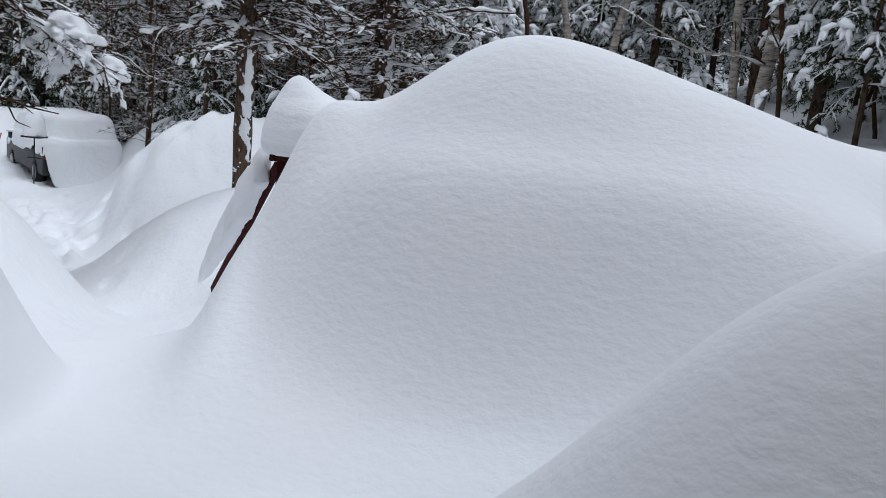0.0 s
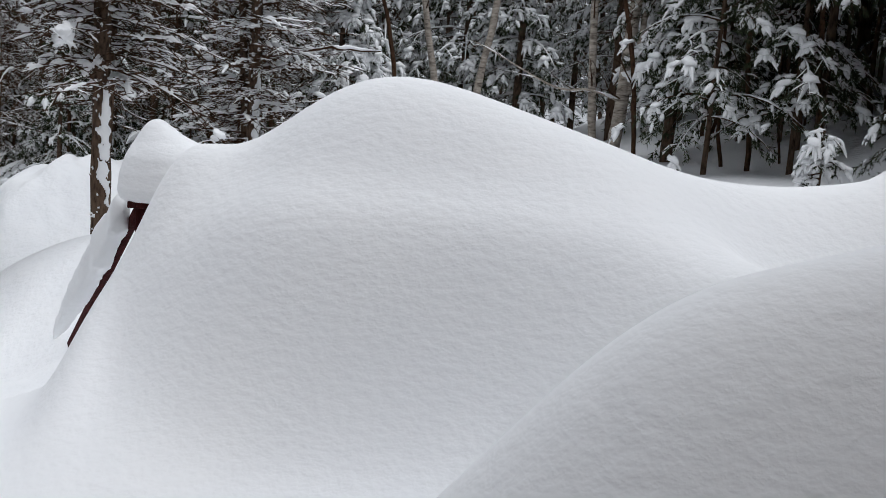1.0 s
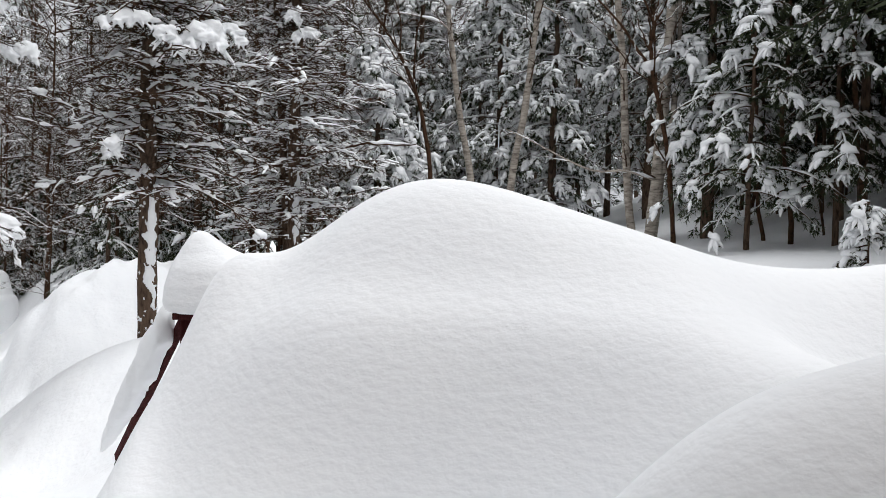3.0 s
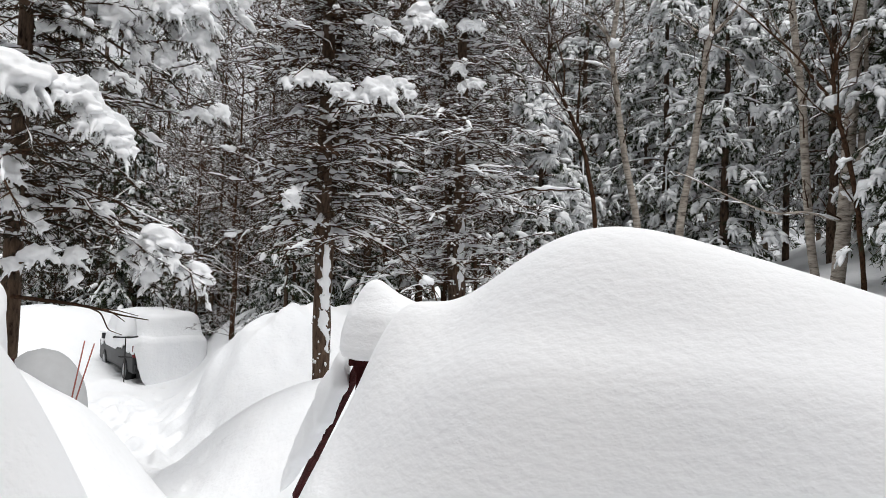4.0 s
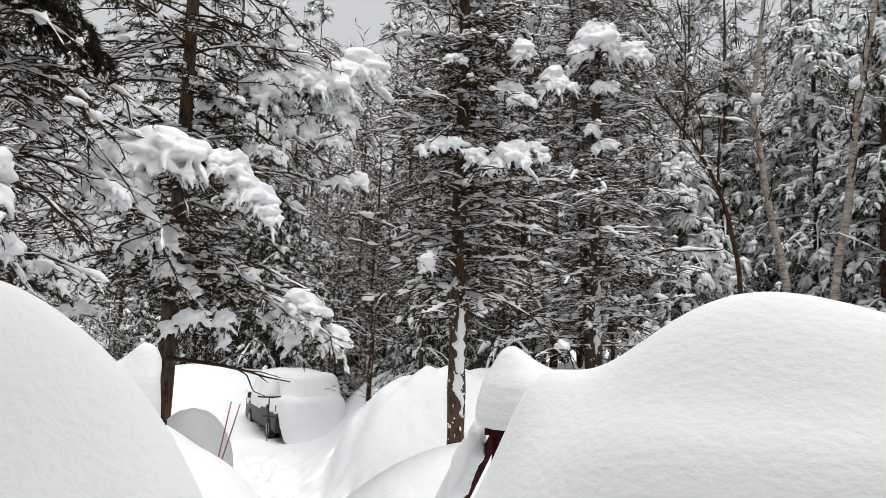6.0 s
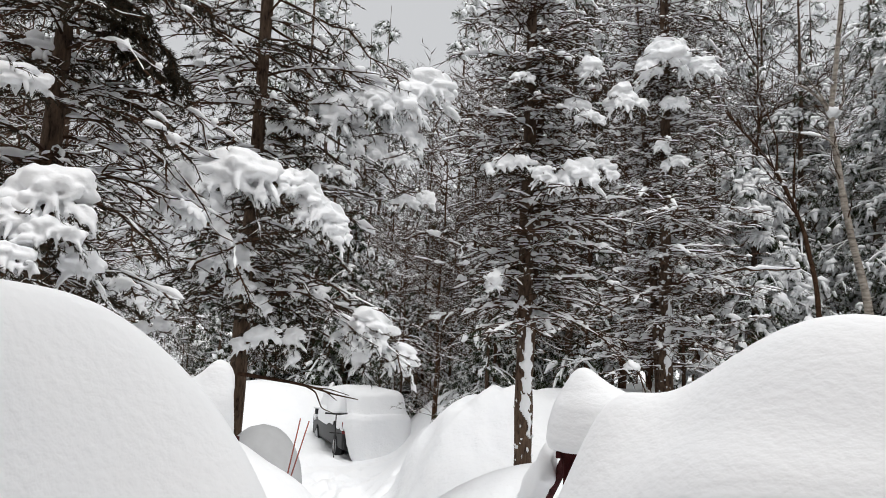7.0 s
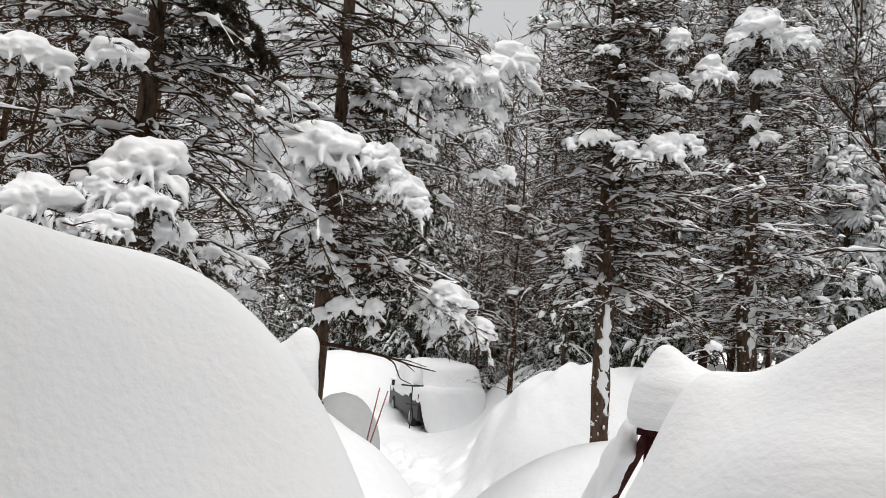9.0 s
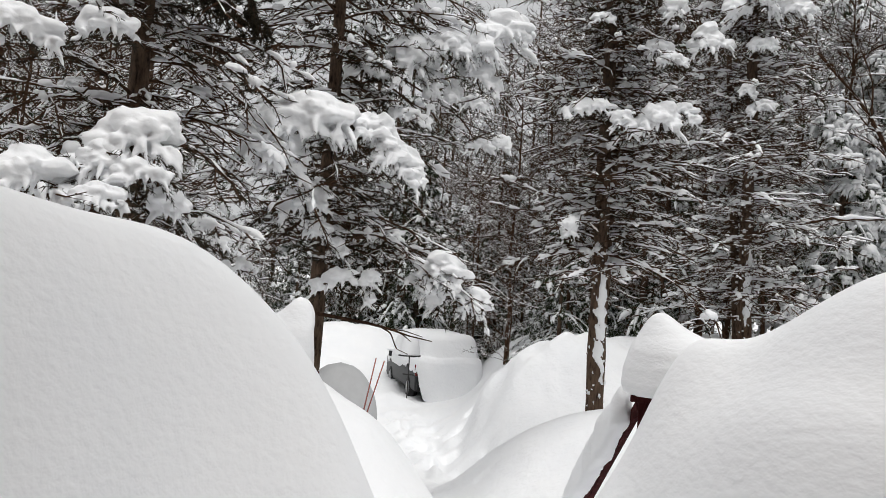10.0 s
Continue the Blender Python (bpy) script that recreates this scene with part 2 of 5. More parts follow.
def ground_height(x, y):
    d = np.hypot(x, y)
    near = np.clip((12.5 - y) / 8.5, 0, 1)
    low = 0.46 + 1.10 * near ** 1.7 + np.clip(d - 24, 0, 60) * 0.055 + np.clip(-x - 9, 0, 40) * 0.04
    low = low + 0.03 * rough(x, y, 2.2, 3) + (0.04 * rough(x, y, 6.0, 4) - 0.15 * np.clip(rough(x, y, 10.0, 6) - 0.7, 0, 1.0)) * np.exp(-((x + 0.50 * y) / 1.5) ** 2) * step(y - 7.5, 0.8) * step(18.5 - y, 1.0)
    high = np.clip(1.95 + 0.135 * (x + 2.3) + 0.045 * (y - 9) + 0.27 * np.clip(x - 6.3, 0, 12), 1.5, 14) + 0.05 * rough(x, y, 0.9, 5)
    pile = np.exp(-((y - 13.2) / 1.5) ** 2)
    edge = step(x + 0.405 * y - 0.25 - 0.20 * np.exp(-((y - 6.8) / 2.2) ** 2) + 0.18 * np.sin(y * 0.9) + pile * (0.28 + 0.07 * rough(x, y, 5.0, 31)), 0.30 - 0.15 * pile + 0.12 * np.exp(-((y - 7.5) / 2.0) ** 2)) * step(34 - y, 3.0)
    z = low * (1 - edge) + high * edge
    z = z + 0.50 * step(y - 12.6 - 0.16 * np.sin(2.1 * x) - 0.08 * np.sin(5.3 * x + 1), 0.26) * step(15.6 - y, 0.45) * step(x + 4.82 + 0.12 * np.sin(3.3 * y) + 0.06 * rough(x, y, 5.0, 31), 0.13) * step(-0.6 - x, 0.5) + gauss(x, y, -2.7, 11.1, -0.58, 1.6, 1.05) + gauss(x, y, -2.3, 8.5, 0.10, 0.9, 0.8, 0.3) - gauss(x, y, -2.2, 6.6, 0.38, 1.2, 1.1, 0.2)
    z = z + (0.08 * rough(x, y, 2.6, 17) + 0.06 * rough(x, y, 6.5, 18) + 0.018 * rough(x, y, 15.0, 19)) * np.exp(-((x + 3.6) / 2.0) ** 2 - ((y - 13.2) / 1.6) ** 2)
    z = z + (0.07 * rough(x, y, 2.4, 41) + 0.035 * rough(x, y, 5.5, 42)) * np.exp(-((x + 13.0) / 6.0) ** 2 - ((y - 22.5) / 3.5) ** 2)
    for s_, o, deep, wide in PRINTS:                     # footprints trodden into the path
        z = z - gauss(x, y, -4.6 - 3.6 * s_ + o * 0.9, 9.3 + 7.2 * s_ + o * 0.45, deep * 1.1, wide * 0.75, wide * 1.05, 0.4) + gauss(x, y, -4.6 - 3.6 * s_ - o * 0.7, 9.5 + 7.0 * s_ + o * 0.3, deep * 0.5, wide * 0.8, wide * 0.8)
    z = z + gauss(x, y, -2.54, 4.8, 0.30, 0.42, 0.6) + gauss(x, y, -3.45, 5.1, 1.00, 0.95, 1.4, 0.5) + gauss(x, y, -5.0, 4.2, 0.6, 1.6, 1.6)
    z = z + gauss(x, y, -14.0, 24.5, 1.15, 7.0, 2.2, 0.5) + gauss(x, y, -6.2, 21.5, 0.6, 2.0, 2.5) + gauss(x, y, -9.35, 17.8, 0.25, 0.6, 0.35)
    under = step(3.15 - y + 0.2 * x, 0.12) * step(x + 4.3, 0.2) * step(4.3 - x, 0.2)
    return z * (1 - under) + 1.0 * under


def sheet(name, X, Y, Z, mat):
    n, m = X.shape
    s = Soup()
    i = np.arange(n - 1)[:, None] * m + np.arange(m - 1)[None]
    s.add(np.stack([X, Y, Z], -1), np.stack([i, i + m, i + m + 1, i + 1], -1).reshape(-1, 4))
    return s.object(name, mat)


ang = np.concatenate([np.concatenate([np.linspace(-80, 14, 240), np.linspace(14.2, 45, 190), np.linspace(45.4, 80, 80)]), np.linspace(82, 278, 60), [280.0]])
rad = np.concatenate([np.linspace(1.5, 8, 80), 8 * (30 / 8) ** np.linspace(0.01, 1, 190), 30 * (900 / 30) ** np.linspace(0.04, 1, 40)])
AA, RR = np.meshgrid(np.radians(ang), rad)
GX, GY = -np.sin(AA) * RR, np.cos(AA) * RR
ground = tagged(sheet("ground", GX, GY, ground_height(GX, GY), SNOW_SOFT), "deep white snow over the yard with banks and a trodden path", "snow ground", kind="structure")


# ---- the deck's snow: two piles, a nearer drift and the hollow between ----
def hills(x, y, rows, base):
    z = np.full_like(x, base)
    for cx, cy, h, sx, sy, a in rows:
        z = z + gauss(x, y, cx, cy, h, sx, sy, a)
    return z


def soft_max(a, b, k):
    h = np.clip(0.5 + 0.5 * (a - b) / k, 0, 1)
    return b * (1 - h) + a * h + k * h * (1 - h)


def deck_snow(x, y):
    b = hills(x, y, [(0.424, 3.005, 0.938, 0.852, 0.538, -0.292), (-0.074, 3.033, 0.531, 0.660, 0.594, -0.093), (1.243, 2.727, 0.594, 0.734, 0.723, -0.089), (2.326, 2.935, 1.007, 1.055, 0.456, -0.233), (-0.521, 3.257, 0.432, 0.218, 0.269, 0.022)], 1.9)
    b = b + hills(x, y, [(-0.248, 3.247, 0.109, 0.276, 0.174, 0.006), (-0.760, 2.963, 0.128, 0.112, 0.360, 0.017), (-0.302, 2.495, 0.038, 0.398, 0.295, -0.001), (1.500, 2.100, 0.460, 0.420, 0.310, -0.500)], 0.0)
    n = hills(x, y, [(1.477, 1.439, 0.880, 1.094, 0.441, -0.162), (0.659, 1.356, 0.339, 0.472, 0.540, 0.005), (2.066, 1.256, 0.428, 0.854, 0.617, -0.019)], 1.88)
    l = hills(x, y, [(-2.010, 2.029, 1.470, 0.447, 0.940, 0.098), (-2.022, 1.114, 0.896, 0.558, 0.543, 0.193), (-1.595, 2.565, 0.621, 0.355, 0.446, -0.032)], 1.7)
    b = b - gauss(x, y, 0.40, 2.05, 0.34, 0.55, 0.27)
    n = n - 0.33 * step(y - 1.92, 0.07) * step(x + 0.1, 0.15)
    tall = np.clip((b - 1.78) / 1.32, 0, 1)              # the house side stands steep below a rounded top
    b = b - 0.0908 * np.exp(-((x - 0.35) / 1.0) ** 4) * step(2.95 - y, 0.07) * np.sin(2 * math.pi * tall) * (1 - np.cos(2 * math.pi * tall))
    b = b + 0.16 * (0.55 * gauss(x, y, 2.33, 2.93, 1.0, 0.085, 0.085) + 0.45 * gauss(x, y, 2.31, 2.93, 1.0, 0.26, 0.2))
    z = soft_max(soft_max(b, l, 0.06), n, 0.10)
    z = soft_max(z, 1.88 - 0.33 * step(x + 0.1, 0.15) * step(y - 1.9, 0.1), 0.06)
    line = 3.43 + 0.21 * (np.minimum(x, -0.64) + 0.64) - 0.14 * np.maximum(x + 0.64, 0)
    over = np.clip(y - line, 0, None)
    return z - 1.6 * over ** 1.5 - 2.5 * np.clip(np.abs(x) - 3.6, 0, None) ** 1.5


DX, DY = np.meshgrid(np.linspace(-4.2, 4.2, 330), np.linspace(-0.75, 4.1, 200))
bank = tagged(sheet("snow_bank", DX, DY, deck_snow(DX, DY), SNOW), "smooth deep snow piled over the deck and its railing", "snow bank", kind="structure")


# ---- an unseen house whose height and eave shade the deck, and the deck itself ----
def box(bm, x0, y0, z0, x1, y1, z1, bevel=0.0):
    made = bmesh.ops.create_cube(bm, size=1)["verts"]
    for v in made:
        v.co = Vector((x0 + (v.co.x + 0.5) * (x1 - x0), y0 + (v.co.y + 0.5) * (y1 - y0), z0 + (v.co.z + 0.5) * (z1 - z0)))
    if bevel:
        bmesh.ops.bevel(bm, geom=list({e for v in made for e in v.link_edges}), offset=bevel, segments=2, affect="EDGES", profile=0.6)


def thing(name, label, category, group="", at=(0, 0, 0), kind=""):
    root = new(name)
    root.location = at
    root.empty_display_size = 0.1
    return tagged(root, label, category, group, kind)


# wall and eave stay out of view; sized to block sky behind the deck
bm = bmesh.new()
box(bm, -7, -1.05, 0.6, 7, -0.8, 7.8)
wall = tagged(part("unseen_wall_south", bm, SIDING, shade=False), "brown wall of the unseen house, added to shade the deck", "wall", kind="structure")
bm = bmesh.new()
box(bm, -7.4, -1.06, 7.8, 7.4, -0.1, 7.96)
tagged(part("eave", bm, ROOF, shade=False), "dark unseen eave, added to shade the deck", "eave", kind="structure")
bm = bmesh.new()
for k in range(29):
    y = -0.78 + k * 0.14
    if y < 3.0:
        box(bm, -4.0, y, 1.22, 4.0, y + 0.134, 1.26)
tagged(part("deck_floor", bm, BOARD, shade=False), "reddish weathered wooden deck boards under deep snow", "deck", kind="structure")


# ---- railing posts with their hoods of snow, and the stair handrail ----
def lathe(profile, seg=40, wob=0.03, seed=0, squash=(1, 1)):
    r = random.Random(seed)
    ph = [r.uniform(0, 6.28) for _ in range(6)]
    bm = bmesh.new()
    rings = []
    for i, (rad_, z, ox, oy, *deep) in enumerate(profile):
        deep = deep[0] / max(rad_, 1e-4) if deep else 1.0
        ring = []
        for k in range(seg):
            a = 2 * math.pi * k / seg
            q = rad_ * (1 + wob * (math.sin(2 * a + ph[0] + z * 5) + 0.6 * math.sin(3 * a + ph[1] - z * 9) + 0.4 * math.sin(5 * a + ph[2] + z * 17)))
            ring.append(bm.verts.new((ox + q * math.cos(a) * squash[0], oy + q * deep * math.sin(a) * squash[1], z)))
        rings.append(ring)
    for a, b in zip(rings, rings[1:]):
        for k in range(seg):
            bm.faces.new((a[k], a[(k + 1) % seg], b[(k + 1) % seg], b[k]))
    bm.faces.new(rings[0][::-1])
    bm.faces.new(rings[-1])
    return bm


def railing_post(x, y, top, bottom=1.26, turn=10):
    root = thing("railing_post", "dark red stained wooden railing post under a tall snow hood", "railing post", "deck railing posts", (x, y, bottom))
    root.rotation_euler.z = radians(turn)
    bm = bmesh.new()
    box(bm, -0.042, -0.042, 0, 0.042, 0.042, top - bottom - 0.02, 0.006)
    part("post", bm, RED, root, shade=False)
    bm = bmesh.new()
    box(bm, -0.072, -0.072, top - bottom - 0.02, 0.072, 0.072, top - bottom + 0.006, 0.005)
    part("post_cap", bm, RED, root, shade=False)
    return root


POST_R, POST_L, POST_E = (-0.625, 3.33), (-2.11, 3.10), (2.33, 2.92)
railing_post(*POST_R, 2.77)
railing_post(*POST_L, 2.73)
railing_post(*POST_E, 2.77)


def hood(x, y, z, h, w, flare, seed, spread=0.16):
    """A hood of snow: upright on the open side, sloping down towards (flare) where it runs into the drift."""
    prof = []
    n = 40
    for i in range(n):
        s = 1 - (1 - i / (n - 1)) ** 1.35
        upright = w * float(np.interp(s, [0, 0.1, 0.3, 0.5, 0.65, 0.8, 0.9, 0.96, 0.99, 1], [0.90, 1.0, 0.97, 0.88, 0.78, 0.63, 0.47, 0.32, 0.17, 0.02]))
        slope = spread * float(np.interp(s, [0, 0.3, 0.5, 0.58, 0.64, 0.70, 0.76, 0.82, 0.9, 0.96, 0.99, 1], [1.0, 0.97, 0.88, 0.76, 0.60, 0.44, 0.325, 0.23, 0.14, 0.08, 0.04, 0.005]))
        left = upright
        prof.append((max((left + slope) / 2, 0.003), s * h, flare[0] * (slope - left) / 2, flare[1] * (slope - left) / 2, max(upright, 0.003)))
    prof.insert(0, (prof[0][0] * 0.9, -0.012, prof[0][2], prof[0][3], prof[0][4] * 0.86))
    bm = lathe(prof, 52, 0.028, seed)
    ob = part("snow_hood", bm, SNOW)
    ob.location = (x, y, z)
    return tagged(ob, "tall rounded hood of snow standing on a railing post", "snow cap", "snow hoods on the posts")


hood(-0.60, 3.36, 2.785, 0.315, 0.114, (0.93, -0.37), 3, 0.42)
hood(-2.14, 3.12, 2.72, 0.34, 0.112, (-0.93, -0.37), 5, 0.34)

STAIR = Vector((-0.268, 0.45, -0.445)).normalized()


def stair_rail(start, length, label):
    root = thing("stair_handrail", label, "handrail", "stair handrails", start)
    bm = bmesh.new()
    box(bm, -0.014, 0, -0.016, 0.014, length, 0.024, 0.004)
    ob = part("rail", bm, RED, root, shade=False)
    ob.matrix_basis = STAIR.to_track_quat("Y", "Z").to_matrix().to_4x4()
    bm = bmesh.new()
    box(bm, -0.018, length - 0.03, -0.10, 0.018, length + 0.02, -0.02, 0.003)
    ob = part("end_bracket", bm, IRON, root, "dark iron end bracket", False)
    ob.matrix_basis = STAIR.to_track_quat("Y", "Z").to_matrix().to_4x4()
    return root


stair_rail((-0.673, 3.394, 2.721), 1.16, "dark red wooden stair handrail going down under snow")
stair_rail((-2.14, 3.14, 2.58), 0.98, "dark red wooden stair handrail buried in snow")


def rail_snow(start, length, side, seed, way=STAIR):
    rng = np.random.default_rng(seed)
    k = 40
    s = np.linspace(0.0, 0.97, k)
    p = np.array(start)[None] + unit(np.array(way))[None] * (s * length)[:, None]
    env = np.clip(np.minimum(0.7 + s * 1.2, (0.97 - s) * 2.4), 0, 1) ** 0.6
    env[0] = 0
    w = (0.036 + 0.018 * s + 0.006 * np.sin(s * 9 + 1) + 0.004 * np.sin(s * 31) + 0.0035 * rng.normal(size=k)) * env + 0.002
    h = (0.088 + 0.022 * np.sin(s * 5 + 0.6) + 0.008 * np.sin(s * 23 + 2) + 0.004 * rng.normal(size=k)) * env + 0.002
    p = p + np.array([side * 0.085, side * 0.045, 0.02])[None]
    soup = Soup()
    a = np.linspace(-0.6, math.pi + 0.6, 15)
    prof = np.stack([np.sign(np.cos(a)) * np.abs(np.cos(a)) ** 0.8, np.sign(np.sin(a)) * np.abs(np.sin(a)) ** 0.8], 1)
    sweep(soup, p[None], w[None], h[None], prof, True)
    return tagged(soup.object("snow_ridge", SNOW), "thick ridge of snow lying along the stair handrail", "snow ridge", "snow on the stair handrails")


rail_snow((-0.735, 3.41, 2.70), 0.94, 0, 4, (-0.40, 0.50, -0.66))
rail_snow((-2.14, 3.14, 2.58), 0.98, 1, 6)


# ---- trees ----
def along(P, s):
    """Points and headings at the shares s (n, j) of the lines P (n, k, 3)."""
    k = P.shape[1]
    f = np.clip(s, 0, 0.9999) * (k - 1)
    i = f.astype(int)
    w = (f - i)[..., None]
    r = np.arange(len(P))[:, None]
    return P[r, i] * (1 - w) + P[r, i + 1] * w, unit(P[r, i + 1] - P[r, i])


def slivers(soup, P, width, rng):
    """The finest twigs: one tapering blade each."""
    a, b = P[:, 0], P[:, -1]
    w = unit(np.cross(b - a, rng.normal(size=a.shape))) * width * 0.5
    soup.add(np.stack([a - w, a + w, b], 1), np.arange(len(P) * 3).reshape(-1, 3))


def denser(P, k):
    n, m, _ = P.shape
    c, _ = along(P, np.repeat(np.linspace(0, 1, k)[None], n, 0))
    return c


def shoots(P, per, lo, hi, length, taper, angle, droop, rng, k=4, jitter=0.25):
    """Side shoots: per to each line of P, between the shares lo and hi, leaving at an angle to both sides; length (n,) of each parent's."""
    n = len(P)
    s = (np.arange(per)[None] + rng.uniform(0, 1, (n, per))) / per * (hi - lo) + lo
    c, t = along(P, s)
    flat = unit(np.cross(t, np.array([0, 0, 1.0])))
    sign = np.where((np.arange(per)[None] + rng.integers(0, 2, (n, 1))) % 2, 1.0, -1.0)[..., None]
    a = np.radians(angle + rng.normal(0, 20, (n, per)))[..., None]
    go = unit(t * np.cos(a) + flat * sign * np.sin(a) + np.array([0, 0, 1.0]) * rng.normal(0, 0.24, (n, per, 1)))
    L = (length[:, None] * (1 - taper * s) * rng.uniform(1 - jitter * 2, 1 + jitter, (n, per)))[..., None]
    q = np.linspace(0, 1, k)[None, None, :, None]
    pts = c[:, :, None] + go[:, :, None] * (L[:, :, None] * q) + np.array([0, 0, -1.0]) * (droop * L[:, :, None] * q ** 2)
    pts = pts + rng.normal(0, 0.045, pts.shape) * L[:, :, None] * q
    return pts.reshape(-1, k, 3), L.reshape(-1)


def snow_line(soup, P, w, h, rng, prof, gaps=0.2, lift=0.0):
    n, k, _ = P.shape
    t = unit(np.gradient(P, axis=1))
    flat = np.clip(1.25 - np.abs(t[..., 2]) * 1.3, 0, 1)
    m = rng.uniform(0.45, 1.35, (n, k)) * flat
    m = m * (rng.uniform(0, 1, (n, 1)) > gaps)
    if k >= 7:
        g = rng.normal(size=(n, k))
        g[:, 1:-1] = 0.3 * g[:, :-2] + 0.5 * g[:, 1:-1] + 0.3 * g[:, 2:]
        m = m * np.clip(0.62 + 1.1 * g, 0.0, 1.5)
    m[:, 0] *= 0.4
    m[:, -1] *= 0.12
    keep = m.max(1) > 0.2
    if not keep.any():
        return
    Q = P[keep] + np.array([0, 0, lift])
    sweep(soup, Q, (m[keep] * np.broadcast_to(w, (n, k))[keep]), (m[keep] * np.broadcast_to(h, (n, k))[keep]), prof, True)


def trunk_line(x, y, z0, height, lean, rng, k=26, wobble=0.03):
    s = np.linspace(0, 1, k)
    p = np.stack([x + lean[0] * height * s, y + lean[1] * height * s, z0 + height * s], 1)
    p[:, :2] += np.cumsum(rng.normal(0, wobble * height / k, (k, 2)), 0)
    return p


def plates(soup, P, n, lo, hi, size, rng, sub=1, flat=0.34, chance=1.0, long=1.0):
    """Sheets of snow bridging the twigs of the sprays P."""
    m = len(P)
    sh = rng.uniform(lo, hi, (m, n))
    c, t = along(P, sh)
    keep = (rng.uniform(0, 1, (m, n)) < chance).ravel()
    c, t = c.reshape(-1, 3)[keep], t.reshape(-1, 3)[keep]
    k = len(c)
    sz = np.repeat(size, n)[keep][:, None] * rng.uniform(0.45, 1.3, (k, 1)) * np.stack([long * rng.uniform(0.75, 1.35, k), rng.uniform(0.55, 1.05, k), flat * rng.uniform(0.7, 1.5, k)], 1)
    c = c + rng.normal(0, 0.35, (k, 3)) * sz * np.array([1, 1, 0]) + np.array([0, 0, 0.008])
    blobs(soup, c, t + rng.normal(0, 0.25, (k, 3)) * np.array([1, 1, 0.3]), sz, rng, sub, 0.12 if sub == 1 else 0.22)


def fingers(soup, start, go, length, r, rng, prof=RING[3], fall=0.55):
    """Tapering tongues of snow that droop towards their tips."""
    n, k = len(start), 6
    q = np.linspace(0, 1, k)[None, :, None]
    L = np.broadcast_to(length, (n,))[:, None, None]
    P = start[:, None] + go[:, None] * L * q + np.array([0, 0, -1.0]) * (fall * rng.uniform(0.6, 1.4, (n, 1, 1)) * L * q ** 2)
    P = P + rng.normal(0, 0.03, P.shape) * L * q
    w = np.array([0.7, 0.95, 1.0, 0.92, 0.7, 0.2])[None] * np.broadcast_to(r, (n,))[:, None] * rng.uniform(0.8, 1.2, (n, k))
    sweep(soup, P, w, w * 0.78, prof)


def heap(soup, end, heading, size, rng, sub=3):
    """A heavy pad on a bough's end: a mantle whose tongues fan out and droop at their tips."""
    end = np.array(end)
    ahead = unit(np.array(heading) * np.array([1, 1, 0.35]))
    sd = unit(np.cross(ahead, np.array([0, 0, 1.0])))
    m = 3
    c = end[None] + ahead[None] * np.array([[-0.7], [-0.1], [0.2]]) * size + sd[None] * rng.normal(0, 0.2, (m, 1)) * size + np.array([0, 0, 1.0]) * np.array([[0.16], [0.14], [-0.02]]) * size
    blobs(soup, c, np.repeat(ahead[None], m, 0) + rng.normal(0, 0.2, (m, 3)), size * np.array([[0.62], [0.85], [0.8]]) * rng.uniform(0.85, 1.15, (m, 1)) * np.array([[1.0, 0.85, 0.6]]), rng, sub, 0.32)
    n = 10
    ang = np.linspace(-1.9, 1.9, n) + rng.normal(0, 0.15, n)
    go = np.cos(ang)[:, None] * ahead[None] + np.sin(ang)[:, None] * sd[None]
    fingers(soup, end[None] + go * size * 0.25 + np.array([0, 0, 0.06]) * size, go, size * rng.uniform(0.35, 0.95, n), size * rng.uniform(0.16, 0.3, n), rng, RING[5], 0.75)


